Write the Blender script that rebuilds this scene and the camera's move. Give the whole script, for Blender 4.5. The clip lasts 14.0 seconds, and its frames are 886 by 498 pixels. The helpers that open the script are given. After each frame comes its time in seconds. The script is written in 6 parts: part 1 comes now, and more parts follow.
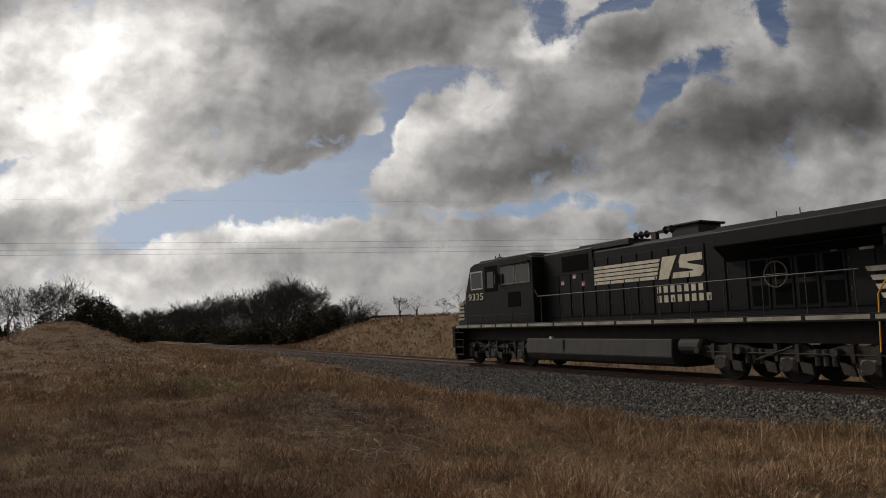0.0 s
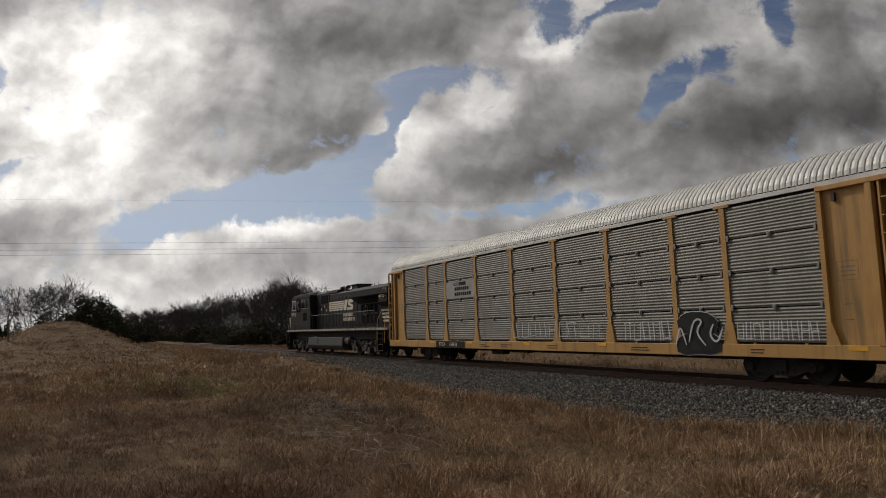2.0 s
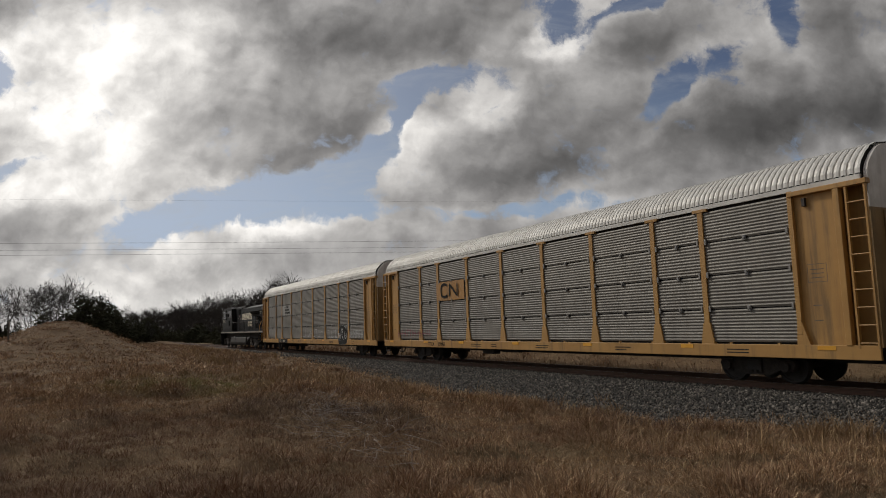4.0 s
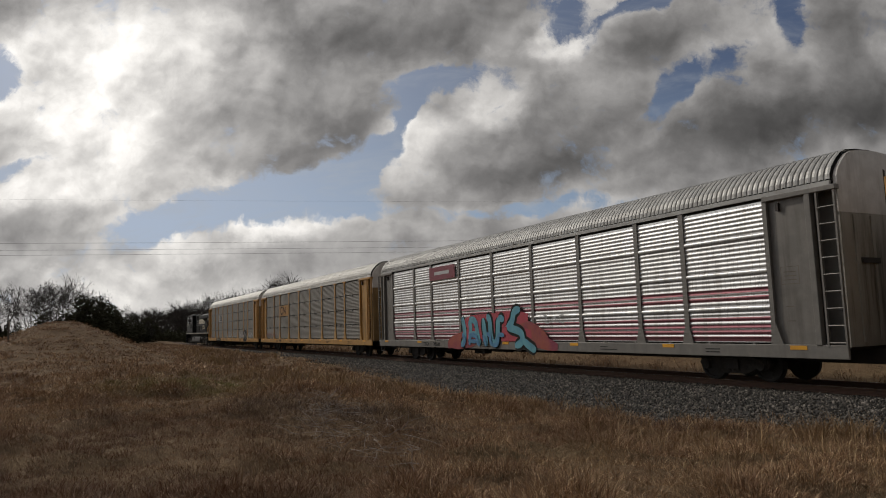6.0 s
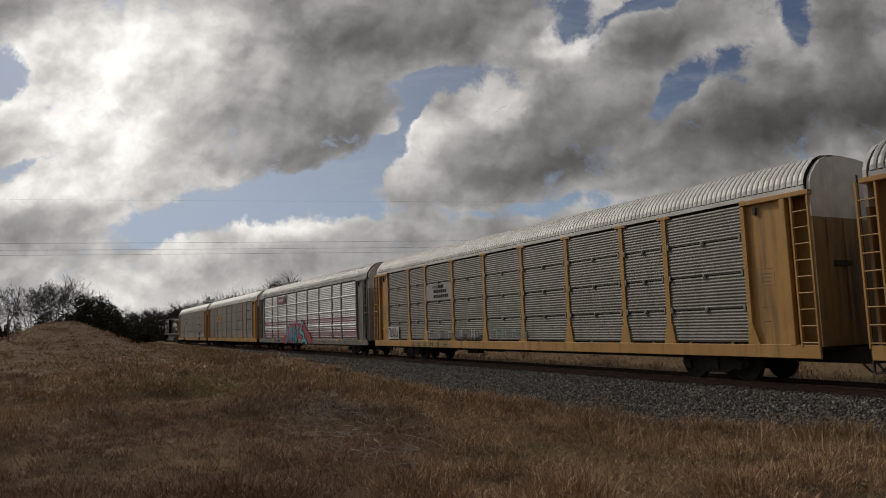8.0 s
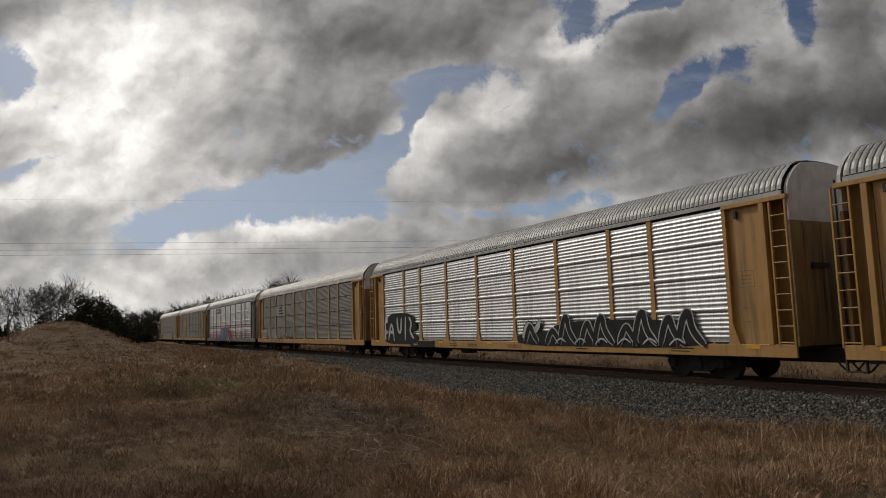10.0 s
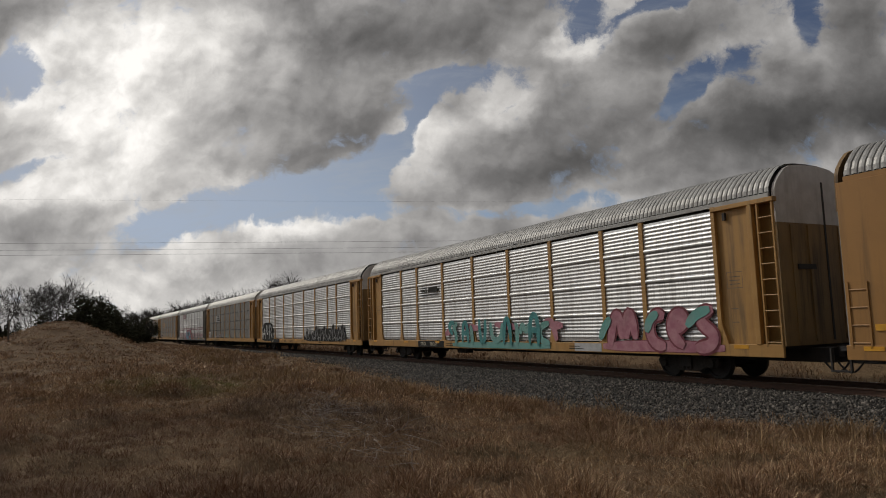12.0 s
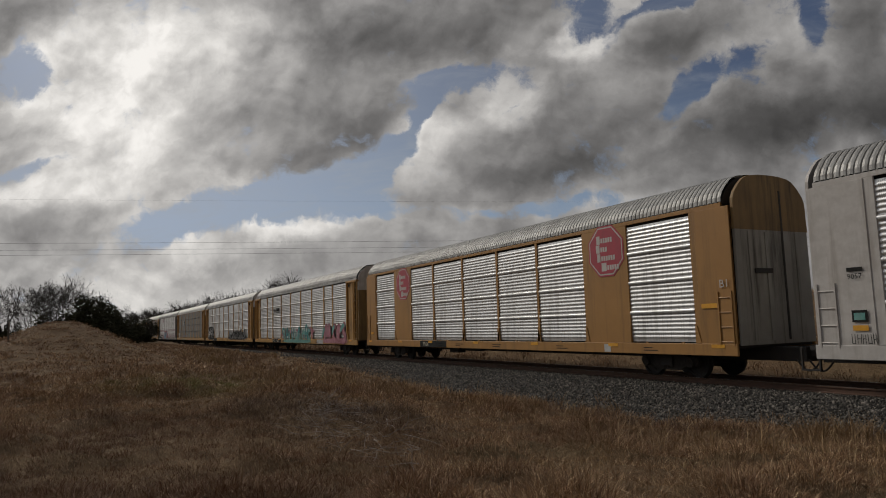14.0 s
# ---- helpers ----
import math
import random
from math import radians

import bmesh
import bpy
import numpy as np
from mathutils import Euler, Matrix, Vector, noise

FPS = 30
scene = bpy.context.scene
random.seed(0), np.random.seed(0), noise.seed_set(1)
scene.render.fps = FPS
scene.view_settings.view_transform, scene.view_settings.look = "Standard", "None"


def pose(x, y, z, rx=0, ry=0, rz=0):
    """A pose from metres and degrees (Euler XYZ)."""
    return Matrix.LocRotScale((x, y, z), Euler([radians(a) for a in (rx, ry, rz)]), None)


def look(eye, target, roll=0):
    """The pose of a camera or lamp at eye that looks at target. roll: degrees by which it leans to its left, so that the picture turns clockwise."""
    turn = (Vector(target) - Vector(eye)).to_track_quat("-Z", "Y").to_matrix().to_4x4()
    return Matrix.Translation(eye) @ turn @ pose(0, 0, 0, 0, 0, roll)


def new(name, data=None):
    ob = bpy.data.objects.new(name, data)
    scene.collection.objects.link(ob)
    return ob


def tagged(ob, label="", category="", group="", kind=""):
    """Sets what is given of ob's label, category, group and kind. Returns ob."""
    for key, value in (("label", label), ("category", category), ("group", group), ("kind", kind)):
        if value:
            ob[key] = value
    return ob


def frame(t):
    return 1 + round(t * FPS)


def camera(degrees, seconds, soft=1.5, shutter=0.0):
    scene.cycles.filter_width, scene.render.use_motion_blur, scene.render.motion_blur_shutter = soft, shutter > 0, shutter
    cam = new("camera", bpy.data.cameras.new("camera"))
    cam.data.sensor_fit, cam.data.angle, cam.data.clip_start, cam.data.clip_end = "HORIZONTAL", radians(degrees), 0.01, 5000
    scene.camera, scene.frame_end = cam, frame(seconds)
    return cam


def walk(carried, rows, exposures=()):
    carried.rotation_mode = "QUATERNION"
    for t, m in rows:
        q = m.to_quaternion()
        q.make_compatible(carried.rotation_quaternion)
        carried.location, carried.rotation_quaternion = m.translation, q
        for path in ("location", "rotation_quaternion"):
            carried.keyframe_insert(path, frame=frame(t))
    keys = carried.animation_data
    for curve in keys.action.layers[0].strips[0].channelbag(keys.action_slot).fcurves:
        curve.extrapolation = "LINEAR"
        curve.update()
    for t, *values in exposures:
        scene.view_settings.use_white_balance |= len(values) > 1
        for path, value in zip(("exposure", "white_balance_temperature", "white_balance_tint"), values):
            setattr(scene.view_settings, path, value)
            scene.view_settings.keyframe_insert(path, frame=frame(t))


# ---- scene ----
EYE = Vector((0.0, -17.27, 1.80))
YAW, PITCH = -1.0783, 0.1095
AHEAD = Vector((math.sin(YAW), math.cos(YAW), 0.0))
RIGHT = Vector((math.cos(YAW), -math.sin(YAW), 0.0))
cam = camera(65.41, 14.0, soft=1.0)
view = EYE + AHEAD * math.cos(PITCH) + Vector((0, 0, math.sin(PITCH)))
walk(cam, [(0.0, look(EYE, view, -1.79)), (14.0, look(EYE, view, -1.79))],
     exposures=[(0.0, 0.0), (3.0, 0.03), (7.5, -0.10), (12.0, -0.15), (14.0, -0.32)])

# the train runs towards -x along the track at a nearly even speed, with a slack run-in just after 1 s
SPEED = 14.65
LEAD = -5.93          # front end of the first rack car at 0 s
PITCH_CAR = 28.65     # from one car to the next
LOCO_LEAD = -28.34
moving = []           # (thing, x at 0 s)
spinning = []         # (wheelset, local place, radius)

# ---- world, sun ----
SUN_AZ, SUN_EL = radians(-28.0), radians(38.0)   # from the -x axis, towards the camera's side; above the horizon
sun_dir = Vector((-math.cos(SUN_AZ) * math.cos(SUN_EL), math.sin(SUN_AZ) * math.cos(SUN_EL), math.sin(SUN_EL)))
sun = new("sun", bpy.data.lights.new("sun", "SUN"))
sun.data.energy, sun.data.angle, sun.data.color = 1.35, radians(4.0), (1.0, 0.93, 0.82)
sun.matrix_world = look(sun_dir * 50, (0, 0, 0))


class Nodes:
    """Short hand for node trees."""

    def __init__(self, tree):
        self.tree, self.links = tree, tree.links

    def add(self, kind, operation="", use_clamp=False, interpolation_type="", data_type="", blend_type="", vector_type="", feature="", node_tree=None, sky_type=""):
        n = self.tree.nodes.new(kind)
        if operation:
            n.operation = operation
        if use_clamp:
            n.use_clamp = True
        if interpolation_type:
            n.interpolation_type = interpolation_type
        if data_type:
            n.data_type = data_type
        if blend_type:
            n.blend_type = blend_type
        if vector_type:
            n.vector_type = vector_type
        if feature:
            n.feature = feature
        if node_tree is not None:
            n.node_tree = node_tree
        if sky_type:
            n.sky_type = sky_type
            n.sun_disc = False
        return n

    def put(self, socket, value):
        if isinstance(value, bpy.types.NodeSocket):
            self.links.new(value, socket)
        elif value is not None:
            socket.default_value = value

    def math(self, op, a, b=None, c=None, clamp=False):
        n = self.add("ShaderNodeMath", operation=op, use_clamp=clamp)
        for s, v in zip(n.inputs, (a, b, c)):
            self.put(s, v)
        return n.outputs[0]

    def vec(self, op, a, b=None):
        n = self.add("ShaderNodeVectorMath", operation=op)
        self.put(n.inputs[0], a)
        if b is not None:
            self.put(n.inputs[3] if op == "SCALE" else n.inputs[1], b)
        return n.outputs[1] if op in ("LENGTH", "DOT_PRODUCT", "DISTANCE") else n.outputs[0]

    def noise(self, vector, scale, detail=4.0, rough=0.55, distortion=0.0, color=False):
        n = self.add("ShaderNodeTexNoise")
        for key, value in (("Vector", vector), ("Scale", scale), ("Detail", detail), ("Roughness", rough), ("Distortion", distortion)):
            self.put(n.inputs[key], value)
        return n.outputs["Color" if color else "Fac"]

    def step(self, value, lo, hi, a=0.0, b=1.0, smooth=True):
        n = self.add("ShaderNodeMapRange", interpolation_type="SMOOTHSTEP" if smooth else "LINEAR")
        for s, v in zip(n.inputs, (value, lo, hi, a, b)):
            self.put(s, v)
        return n.outputs[0]

    def mix(self, fac, a, b, blend="MIX"):
        n = self.add("ShaderNodeMix", data_type="RGBA", blend_type=blend)
        self.put(n.inputs[0], fac)
        for s, v in ((n.inputs[6], a), (n.inputs[7], b)):
            self.put(s, (*v, 1.0) if isinstance(v, tuple) and len(v) == 3 else v)
        return n.outputs[2]


world = bpy.data.worlds.new("world")
scene.world = world
world.use_nodes = True
W = Nodes(world.node_tree)
world.node_tree.nodes.clear()
sky = W.add("ShaderNodeTexSky", sky_type="NISHITA")
sky.sun_elevation = SUN_EL
sky.sun_rotation = math.atan2(sun_dir.x, sun_dir.y)
sky_bg = W.add("ShaderNodeBackground")
W.put(sky_bg.inputs[0], sky.outputs[0])
sky_bg.inputs[1].default_value = 0.055
cloud_bg = W.add("ShaderNodeBackground")
way = W.add("ShaderNodeTexCoord").outputs["Generated"]
n1 = W.noise(way, 2.3, 8.0, 0.6, 0.3)
W.put(cloud_bg.inputs[0], W.mix(W.step(W.noise(way, 4.1, 5.0), 0.3, 0.7), (0.14, 0.136, 0.134), (0.35, 0.342, 0.336)))
near_sun = W.math("POWER", W.math("MAXIMUM", W.vec("DOT_PRODUCT", way, tuple(sun_dir)), 0.0), 9.0)   # cloud lit through, round the sun
W.put(cloud_bg.inputs[1], W.math("MULTIPLY_ADD", near_sun, 6.0, 1.0))
blend = W.add("ShaderNodeMixShader")
W.put(blend.inputs[0], W.math("MAXIMUM", W.step(n1, 0.40, 0.52), W.step(near_sun, 0.1, 0.5)))
W.put(blend.inputs[1], sky_bg.outputs[0])
W.put(blend.inputs[2], cloud_bg.outputs[0])
W.put(W.add("ShaderNodeOutputWorld").inputs[0], blend.outputs[0])

# ---- materials ----
MATS = {}


def material(name, color, color2=None, rough=0.7, metal=0.0, scale=3.0, fine=40.0, bump=0.1, grime=0.3, grime_color=(0.05, 0.04, 0.03),
             streak=False, rnd=0.0, spec=0.5, bands=(), band_color=None, holes=None):
    """A procedural surface: two-tone mottling, grime and fine relief, in metres."""
    if name in MATS:
        return MATS[name]
    m = MATS[name] = bpy.data.materials.new(name)
    m.use_nodes = True
    N = Nodes(m.node_tree)
    bsdf = m.node_tree.nodes["Principled BSDF"]
    where = N.add("ShaderNodeTexCoord").outputs["Object"]
    color2 = color2 or tuple(c * 0.75 for c in color)
    base = N.mix(N.step(N.noise(where, scale, 5.0, 0.6), 0.3, 0.7), color, color2)
    if rnd:
        r = N.add("ShaderNodeObjectInfo").outputs["Random"]
        base = N.mix(1.0, base, N.mix(r, (1 - rnd,) * 3, (1 + rnd,) * 3), "MULTIPLY")
    for lo, hi in bands:
        z = N.add("ShaderNodeSeparateXYZ")
        N.put(z.inputs[0], where)
        inside = N.math("MULTIPLY", N.math("GREATER_THAN", z.outputs[2], lo), N.math("LESS_THAN", z.outputs[2], hi))
        base = N.mix(N.math("MULTIPLY", inside, 0.9), base, band_color)
    if grime:
        stretch = N.vec("MULTIPLY", where, (3.0, 3.0, 0.22) if streak else (1.3, 1.3, 1.3))
        dirt = N.step(N.noise(stretch, 1.0, 6.0, 0.65), 0.48, 0.75, 0.0, grime)
        base = N.mix(dirt, base, grime_color)
    if holes:                      # rows of small punched slots, in uneven columns
        dx, dz, share, depth = holes
        at = N.add("ShaderNodeSeparateXYZ")
        N.put(at.inputs[0], where)
        col = N.math("DIVIDE", at.outputs[0], dx)
        slot = N.math("MULTIPLY", N.math("LESS_THAN", N.math("FRACT", col), 0.42), N.math("LESS_THAN", N.math("FRACT", N.math("DIVIDE", at.outputs[2], dz)), 0.55))
        pick = N.add("ShaderNodeTexWhiteNoise")
        cell = N.add("ShaderNodeCombineXYZ")
        N.put(cell.inputs[0], N.math("FLOOR", col))
        N.put(cell.inputs[1], N.math("FLOOR", N.math("MULTIPLY", at.outputs[2], 2.1)))
        N.put(pick.inputs["Vector"], cell.outputs[0])
        slot = N.math("MULTIPLY", slot, N.math("LESS_THAN", pick.outputs["Value"], share))
        base = N.mix(N.math("MULTIPLY", slot, depth), base, (0.03, 0.03, 0.03))
    N.put(bsdf.inputs["Base Color"], base)
    grain = N.noise(where, fine, 4.0, 0.6)
    N.put(bsdf.inputs["Roughness"], N.step(grain, 0.2, 0.8, max(rough - 0.1, 0.02), min(rough + 0.1, 1.0)))
    bsdf.inputs["Metallic"].default_value = metal
    bsdf.inputs["Specular IOR Level"].default_value = spec
    if bump:
        b = N.add("ShaderNodeBump")
        b.inputs["Strength"].default_value = bump
        b.inputs["Distance"].default_value = 0.02
        N.put(b.inputs["Height"], grain)
        N.put(bsdf.inputs["Normal"], b.outputs[0])
    return m


YELLOW = material("rack_yellow", (0.44, 0.243, 0.068), (0.36, 0.190, 0.052), 0.55, scale=0.8, grime=0.75, streak=True, grime_color=(0.10, 0.065, 0.035))
YELLOW_CLEAN = material("rack_yellow_fresh", (0.39, 0.198, 0.054), (0.33, 0.166, 0.046), 0.5, scale=0.6, grime=0.60, streak=True, grime_color=(0.12, 0.07, 0.03))
GALV = material("galvanised_dull", (0.182, 0.168, 0.146), (0.130, 0.119, 0.103), 0.55, 0.30, holes=(0.033, 0.040, 0.9, 0.35), scale=1.2, fine=18.0, bump=0.02, grime=0.5, streak=True, grime_color=(0.10, 0.09, 0.075))
SILVER = material("galvanised_bright", (0.69, 0.69, 0.685), (0.57, 0.57, 0.565), 0.42, 0.72, holes=(0.045, 0.075, 0.34, 0.55), scale=0.7, fine=18.0, bump=0.01, grime=0.40, streak=True, grime_color=(0.16, 0.14, 0.12))
ROOF = material("roof_steel", (0.60, 0.59, 0.56), (0.50, 0.485, 0.455), 0.6, 0.25, scale=1.5, grime=0.3, grime_color=(0.25, 0.21, 0.17))
ROOF_GREY = material("weathered_roof", (0.40, 0.395, 0.38), (0.30, 0.295, 0.285), 0.55, 0.35, scale=1.5, grime=0.4, grime_color=(0.16, 0.14, 0.12))
# near-black, so the shade inside grilles, screens and gaps is in the colour
VOID = material("shadowed_opening", (0.0025, 0.0025, 0.0025), (0.004, 0.004, 0.004), 0.8, grime=0.0, spec=0.05)
GREY = material("grey_paint", (0.20, 0.186, 0.168), (0.16, 0.150, 0.136), 0.5, 0.2, grime=0.4, streak=True)
WHITE = material("white_paint", (0.56, 0.53, 0.50), (0.46, 0.43, 0.40), 0.5, grime=0.5, streak=True, grime_color=(0.22, 0.17, 0.13))
RED = material("red_paint", (0.42, 0.045, 0.07), (0.36, 0.05, 0.07), 0.5, grime=0.3)
MAROON = material("maroon_paint", (0.22, 0.05, 0.07), (0.18, 0.05, 0.06), 0.4, 0.3, grime=0.3)
BLACK = material("loco_black", (0.0085, 0.0085, 0.009), (0.012, 0.0115, 0.011), 0.5, bump=0.03, grime=0.6, streak=True, grime_color=(0.020, 0.016, 0.012), spec=0.16)
WHEEL = material("dark_wheel", (0.035, 0.029, 0.025), (0.022, 0.019, 0.017), 0.8, grime=0.3)
DARK = material("dark_steel", (0.020, 0.018, 0.017), (0.035, 0.028, 0.024), 0.75, grime=0.4, grime_color=(0.06, 0.045, 0.035))
TRUCK = material("dusty_truck", (0.046, 0.036, 0.029), (0.018, 0.015, 0.012), 0.85, scale=5.0, grime=0.5, grime_color=(0.085, 0.062, 0.047))
TANK = material("tank_paint", (0.026, 0.023, 0.020), (0.038, 0.033, 0.028), 0.6, grime=0.5, streak=True, grime_color=(0.065, 0.050, 0.038))
CREAM = material("cream_lettering", (0.66, 0.60, 0.47), (0.52, 0.46, 0.35), 0.6, grime=0.6, streak=True, grime_color=(0.16, 0.11, 0.07))
WORN_STRIPE = material("worn_sill_stripe", (0.40, 0.36, 0.29), (0.24, 0.21, 0.165), 0.7, scale=2.0, grime=0.8, grime_color=(0.07, 0.055, 0.042))
DUSTY = material("dusty_casting", (0.17, 0.138, 0.110), (0.10, 0.081, 0.065), 0.9, scale=5.0, grime=0.5, grime_color=(0.05, 0.04, 0.033))
INK = material("black_lettering", (0.022, 0.022, 0.022), (0.035, 0.035, 0.032), 0.85, grime=0.2, spec=0.12)
STEEL = material("rail_steel", (0.55, 0.54, 0.52), (0.40, 0.38, 0.36), 0.25, 1.0, grime=0.2)
RUST = material("rusty_steel", (0.115, 0.062, 0.042), (0.085, 0.050, 0.036), 0.9, scale=6, grime=0.3)
WOOD = material("tie_wood", (0.10, 0.080, 0.062), (0.065, 0.052, 0.042), 0.95, scale=5, rnd=0.25)
GLASS = material("dark_glass", (0.010, 0.012, 0.014), (0.012, 0.014, 0.016), 0.08, grime=0.0, bump=0.0)
AMBER = material("amber_reflector", (0.75, 0.38, 0.03), (0.65, 0.30, 0.03), 0.4, grime=0.2)
TEAL = material("teal_spray", (0.13, 0.36, 0.32), (0.20, 0.36, 0.33), 0.5, 0.2, grime=0.3)
PINK = material("pink_spray", (0.48, 0.24, 0.27), (0.36, 0.13, 0.18), 0.5, 0.2, grime=0.3)
SKYBLUE = material("blue_spray", (0.14, 0.36, 0.42), (0.09, 0.27, 0.37), 0.5, 0.2, grime=0.3)
STRIPED = material("striped_galvanised", (0.69, 0.69, 0.685), (0.57, 0.57, 0.565), 0.42, 0.72, holes=(0.045, 0.075, 0.34, 0.55), scale=0.7, fine=18.0, bump=0.01, grime=0.40, streak=True, grime_color=(0.16, 0.14, 0.12),
                   bands=((1.12, 1.25), (1.30, 1.42), (1.47, 1.57), (1.66, 1.76), (2.20, 2.31), (2.40, 2.52)), band_color=(0.22, 0.045, 0.065))
LATCH = material("latch_steel", (0.33, 0.32, 0.30), (0.22, 0.21, 0.20), 0.5, 0.3, grime=0.3)
MAUVE = material("faded_mauve_spray", (0.16, 0.125, 0.13), (0.22, 0.20, 0.20), 0.6, scale=2.5, grime=0.5)
FIELD = material("cleaner_sheet", (0.33, 0.325, 0.31), (0.27, 0.265, 0.25), 0.55, 0.3, grime=0.4, streak=True)
# car ends: soot streaks over body paint darkened for the ends' shade
SOOT_SHADE = material("sooty_shaded_end", (0.27, 0.165, 0.060), (0.20, 0.12, 0.046), 0.65, scale=0.7, grime=0.95, streak=True, grime_color=(0.028, 0.020, 0.014))
SOOT_SHADE_PALE = material("sooty_shaded_pale_end", (0.34, 0.32, 0.28), (0.26, 0.24, 0.21), 0.65, scale=0.7, grime=0.95, streak=True, grime_color=(0.04, 0.032, 0.022))
DEEP_TEAL = material("deep_teal_spray", (0.045, 0.22, 0.22), (0.06, 0.25, 0.25), 0.5, 0.2, grime=0.2)
ORANGE = material("orange_spray", (0.33, 0.085, 0.05), (0.22, 0.035, 0.07), 0.5, 0.1, scale=1.2, grime=0.2)
DEEP_BLUE = material("deep_blue_spray", (0.07, 0.20, 0.36), (0.10, 0.26, 0.40), 0.5, 0.2, grime=0.2)
PALE = material("pale_spray", (0.50, 0.50, 0.50), (0.40, 0.40, 0.40), 0.6, grime=0.3)


# ---- mesh helpers ----
def bm_box(bm, x0, x1, y0, y1, z0, z1):
    v = [bm.verts.new(p) for p in ((x0, y0, z0), (x1, y0, z0), (x1, y1, z0), (x0, y1, z0), (x0, y0, z1), (x1, y0, z1), (x1, y1, z1), (x0, y1, z1))]
    for f in ((3, 2, 1, 0), (4, 5, 6, 7), (0, 1, 5, 4), (1, 2, 6, 5), (2, 3, 7, 6), (3, 0, 4, 7)):
        bm.faces.new([v[i] for i in f])


def bm_prism(bm, outline, axis, a, b):
    """An outline of (p, q) pairs swept from a to b along x (p, q = y, z), y (x, z) or z (x, y)."""
    def at(p, q, s):
        return {"x": (s, p, q), "y": (p, s, q), "z": (p, q, s)}[axis]
    lo = [bm.verts.new(at(p, q, a)) for p, q in outline]
    hi = [bm.verts.new(at(p, q, b)) for p, q in outline]
    n = len(outline)
    for i in range(n):
        bm.faces.new((lo[i], lo[(i + 1) % n], hi[(i + 1) % n], hi[i]))
    bm.faces.new(lo[::-1])
    bm.faces.new(hi)


def bm_tube(bm, a, b, r, sides=6, r2=None):
    a, b = Vector(a), Vector(b)
    q = (b - a).to_track_quat("Z", "Y")
    rings = []
    for p, rad in ((a, r), (b, r if r2 is None else r2)):
        rings.append([bm.verts.new(p + q @ Vector((rad * math.cos(k * math.tau / sides), rad * math.sin(k * math.tau / sides), 0))) for k in range(sides)])
    for k in range(sides):
        bm.faces.new((rings[0][k], rings[0][(k + 1) % sides], rings[1][(k + 1) % sides], rings[1][k]))
    bm.faces.new(rings[0][::-1])
    bm.faces.new(rings[1])


def bm_lathe(bm, profile, centre, axis="y", sides=20):
    """A profile of (radius, offset) pairs turned about the axis."""
    rings = []
    for r, o in profile:
        ring = []
        for k in range(sides):
            c, s = r * math.cos(k * math.tau / sides), r * math.sin(k * math.tau / sides)
            d = {"x": (o, c, s), "y": (c, o, s), "z": (c, s, o)}[axis]
            ring.append(bm.verts.new(Vector(centre) + Vector(d)))
        rings.append(ring)
    for i in range(len(rings) - 1):
        for k in range(sides):
            bm.faces.new((rings[i][k], rings[i][(k + 1) % sides], rings[i + 1][(k + 1) % sides], rings[i + 1][k]))
    bm.faces.new(rings[0][::-1])
    bm.faces.new(rings[-1])


def finish(name, bm, mat, smooth=False, bevel=0.0):
    if bevel:
        bmesh.ops.bevel(bm, geom=list(bm.edges), offset=bevel, segments=1, affect="EDGES", clamp_overlap=True)
    bmesh.ops.recalc_face_normals(bm, faces=list(bm.faces))
    me = bpy.data.meshes.new(name)
    bm.to_mesh(me)
    bm.free()
    me.materials.append(mat)
    if smooth:
        me.polygons.foreach_set("use_smooth", [True] * len(me.polygons))
    return me


def part(name, bm, mat, parent, label="", smooth=False, bevel=0.0, at=(0, 0, 0)):
    """One mesh object under a thing; bm may be a bmesh or a mesh already made."""
    me = bm if isinstance(bm, bpy.types.Mesh) else finish(name, bm, mat, smooth, bevel)
    ob = new(name, me)
    ob.location = at
    ob.parent = parent
    if label:
        tagged(ob, label)
    return ob


CACHE = {}


def cached(key, make, mat, smooth=False, bevel=0.0):
    """A mesh that many alike parts share."""
    full = (key, mat.name)
    if full not in CACHE:
        bm = bmesh.new()
        make(bm)
        CACHE[full] = finish(key.split("|")[0], bm, mat, smooth, bevel)
    return CACHE[full]


def boxes(*rows):
    bm = bmesh.new()
    for r in rows:
        bm_box(bm, *r)
    return bm


def mesh_from(name, verts, faces, mat):
    me = bpy.data.meshes.new(name)
    me.from_pydata(verts, [], faces)
    me.materials.append(mat)
    return me


def lettering(text, height, mat, name="lettering"):
    """Flat letters with a little thickness, standing in the xz plane and facing -y, from their lower left corner."""
    cu = bpy.data.curves.new(name, "FONT")
    cu.body, cu.size, cu.extrude, cu.resolution_u = text, height / 0.7, 0.002, 2
    tmp = new(name, cu)
    me = bpy.data.meshes.new_from_object(tmp.evaluated_get(bpy.context.evaluated_depsgraph_get()))
    bpy.data.objects.remove(tmp)
    me.transform(Matrix.Rotation(math.pi / 2, 4, "X"))
    me.materials.clear()
    me.materials.append(mat)
    return me


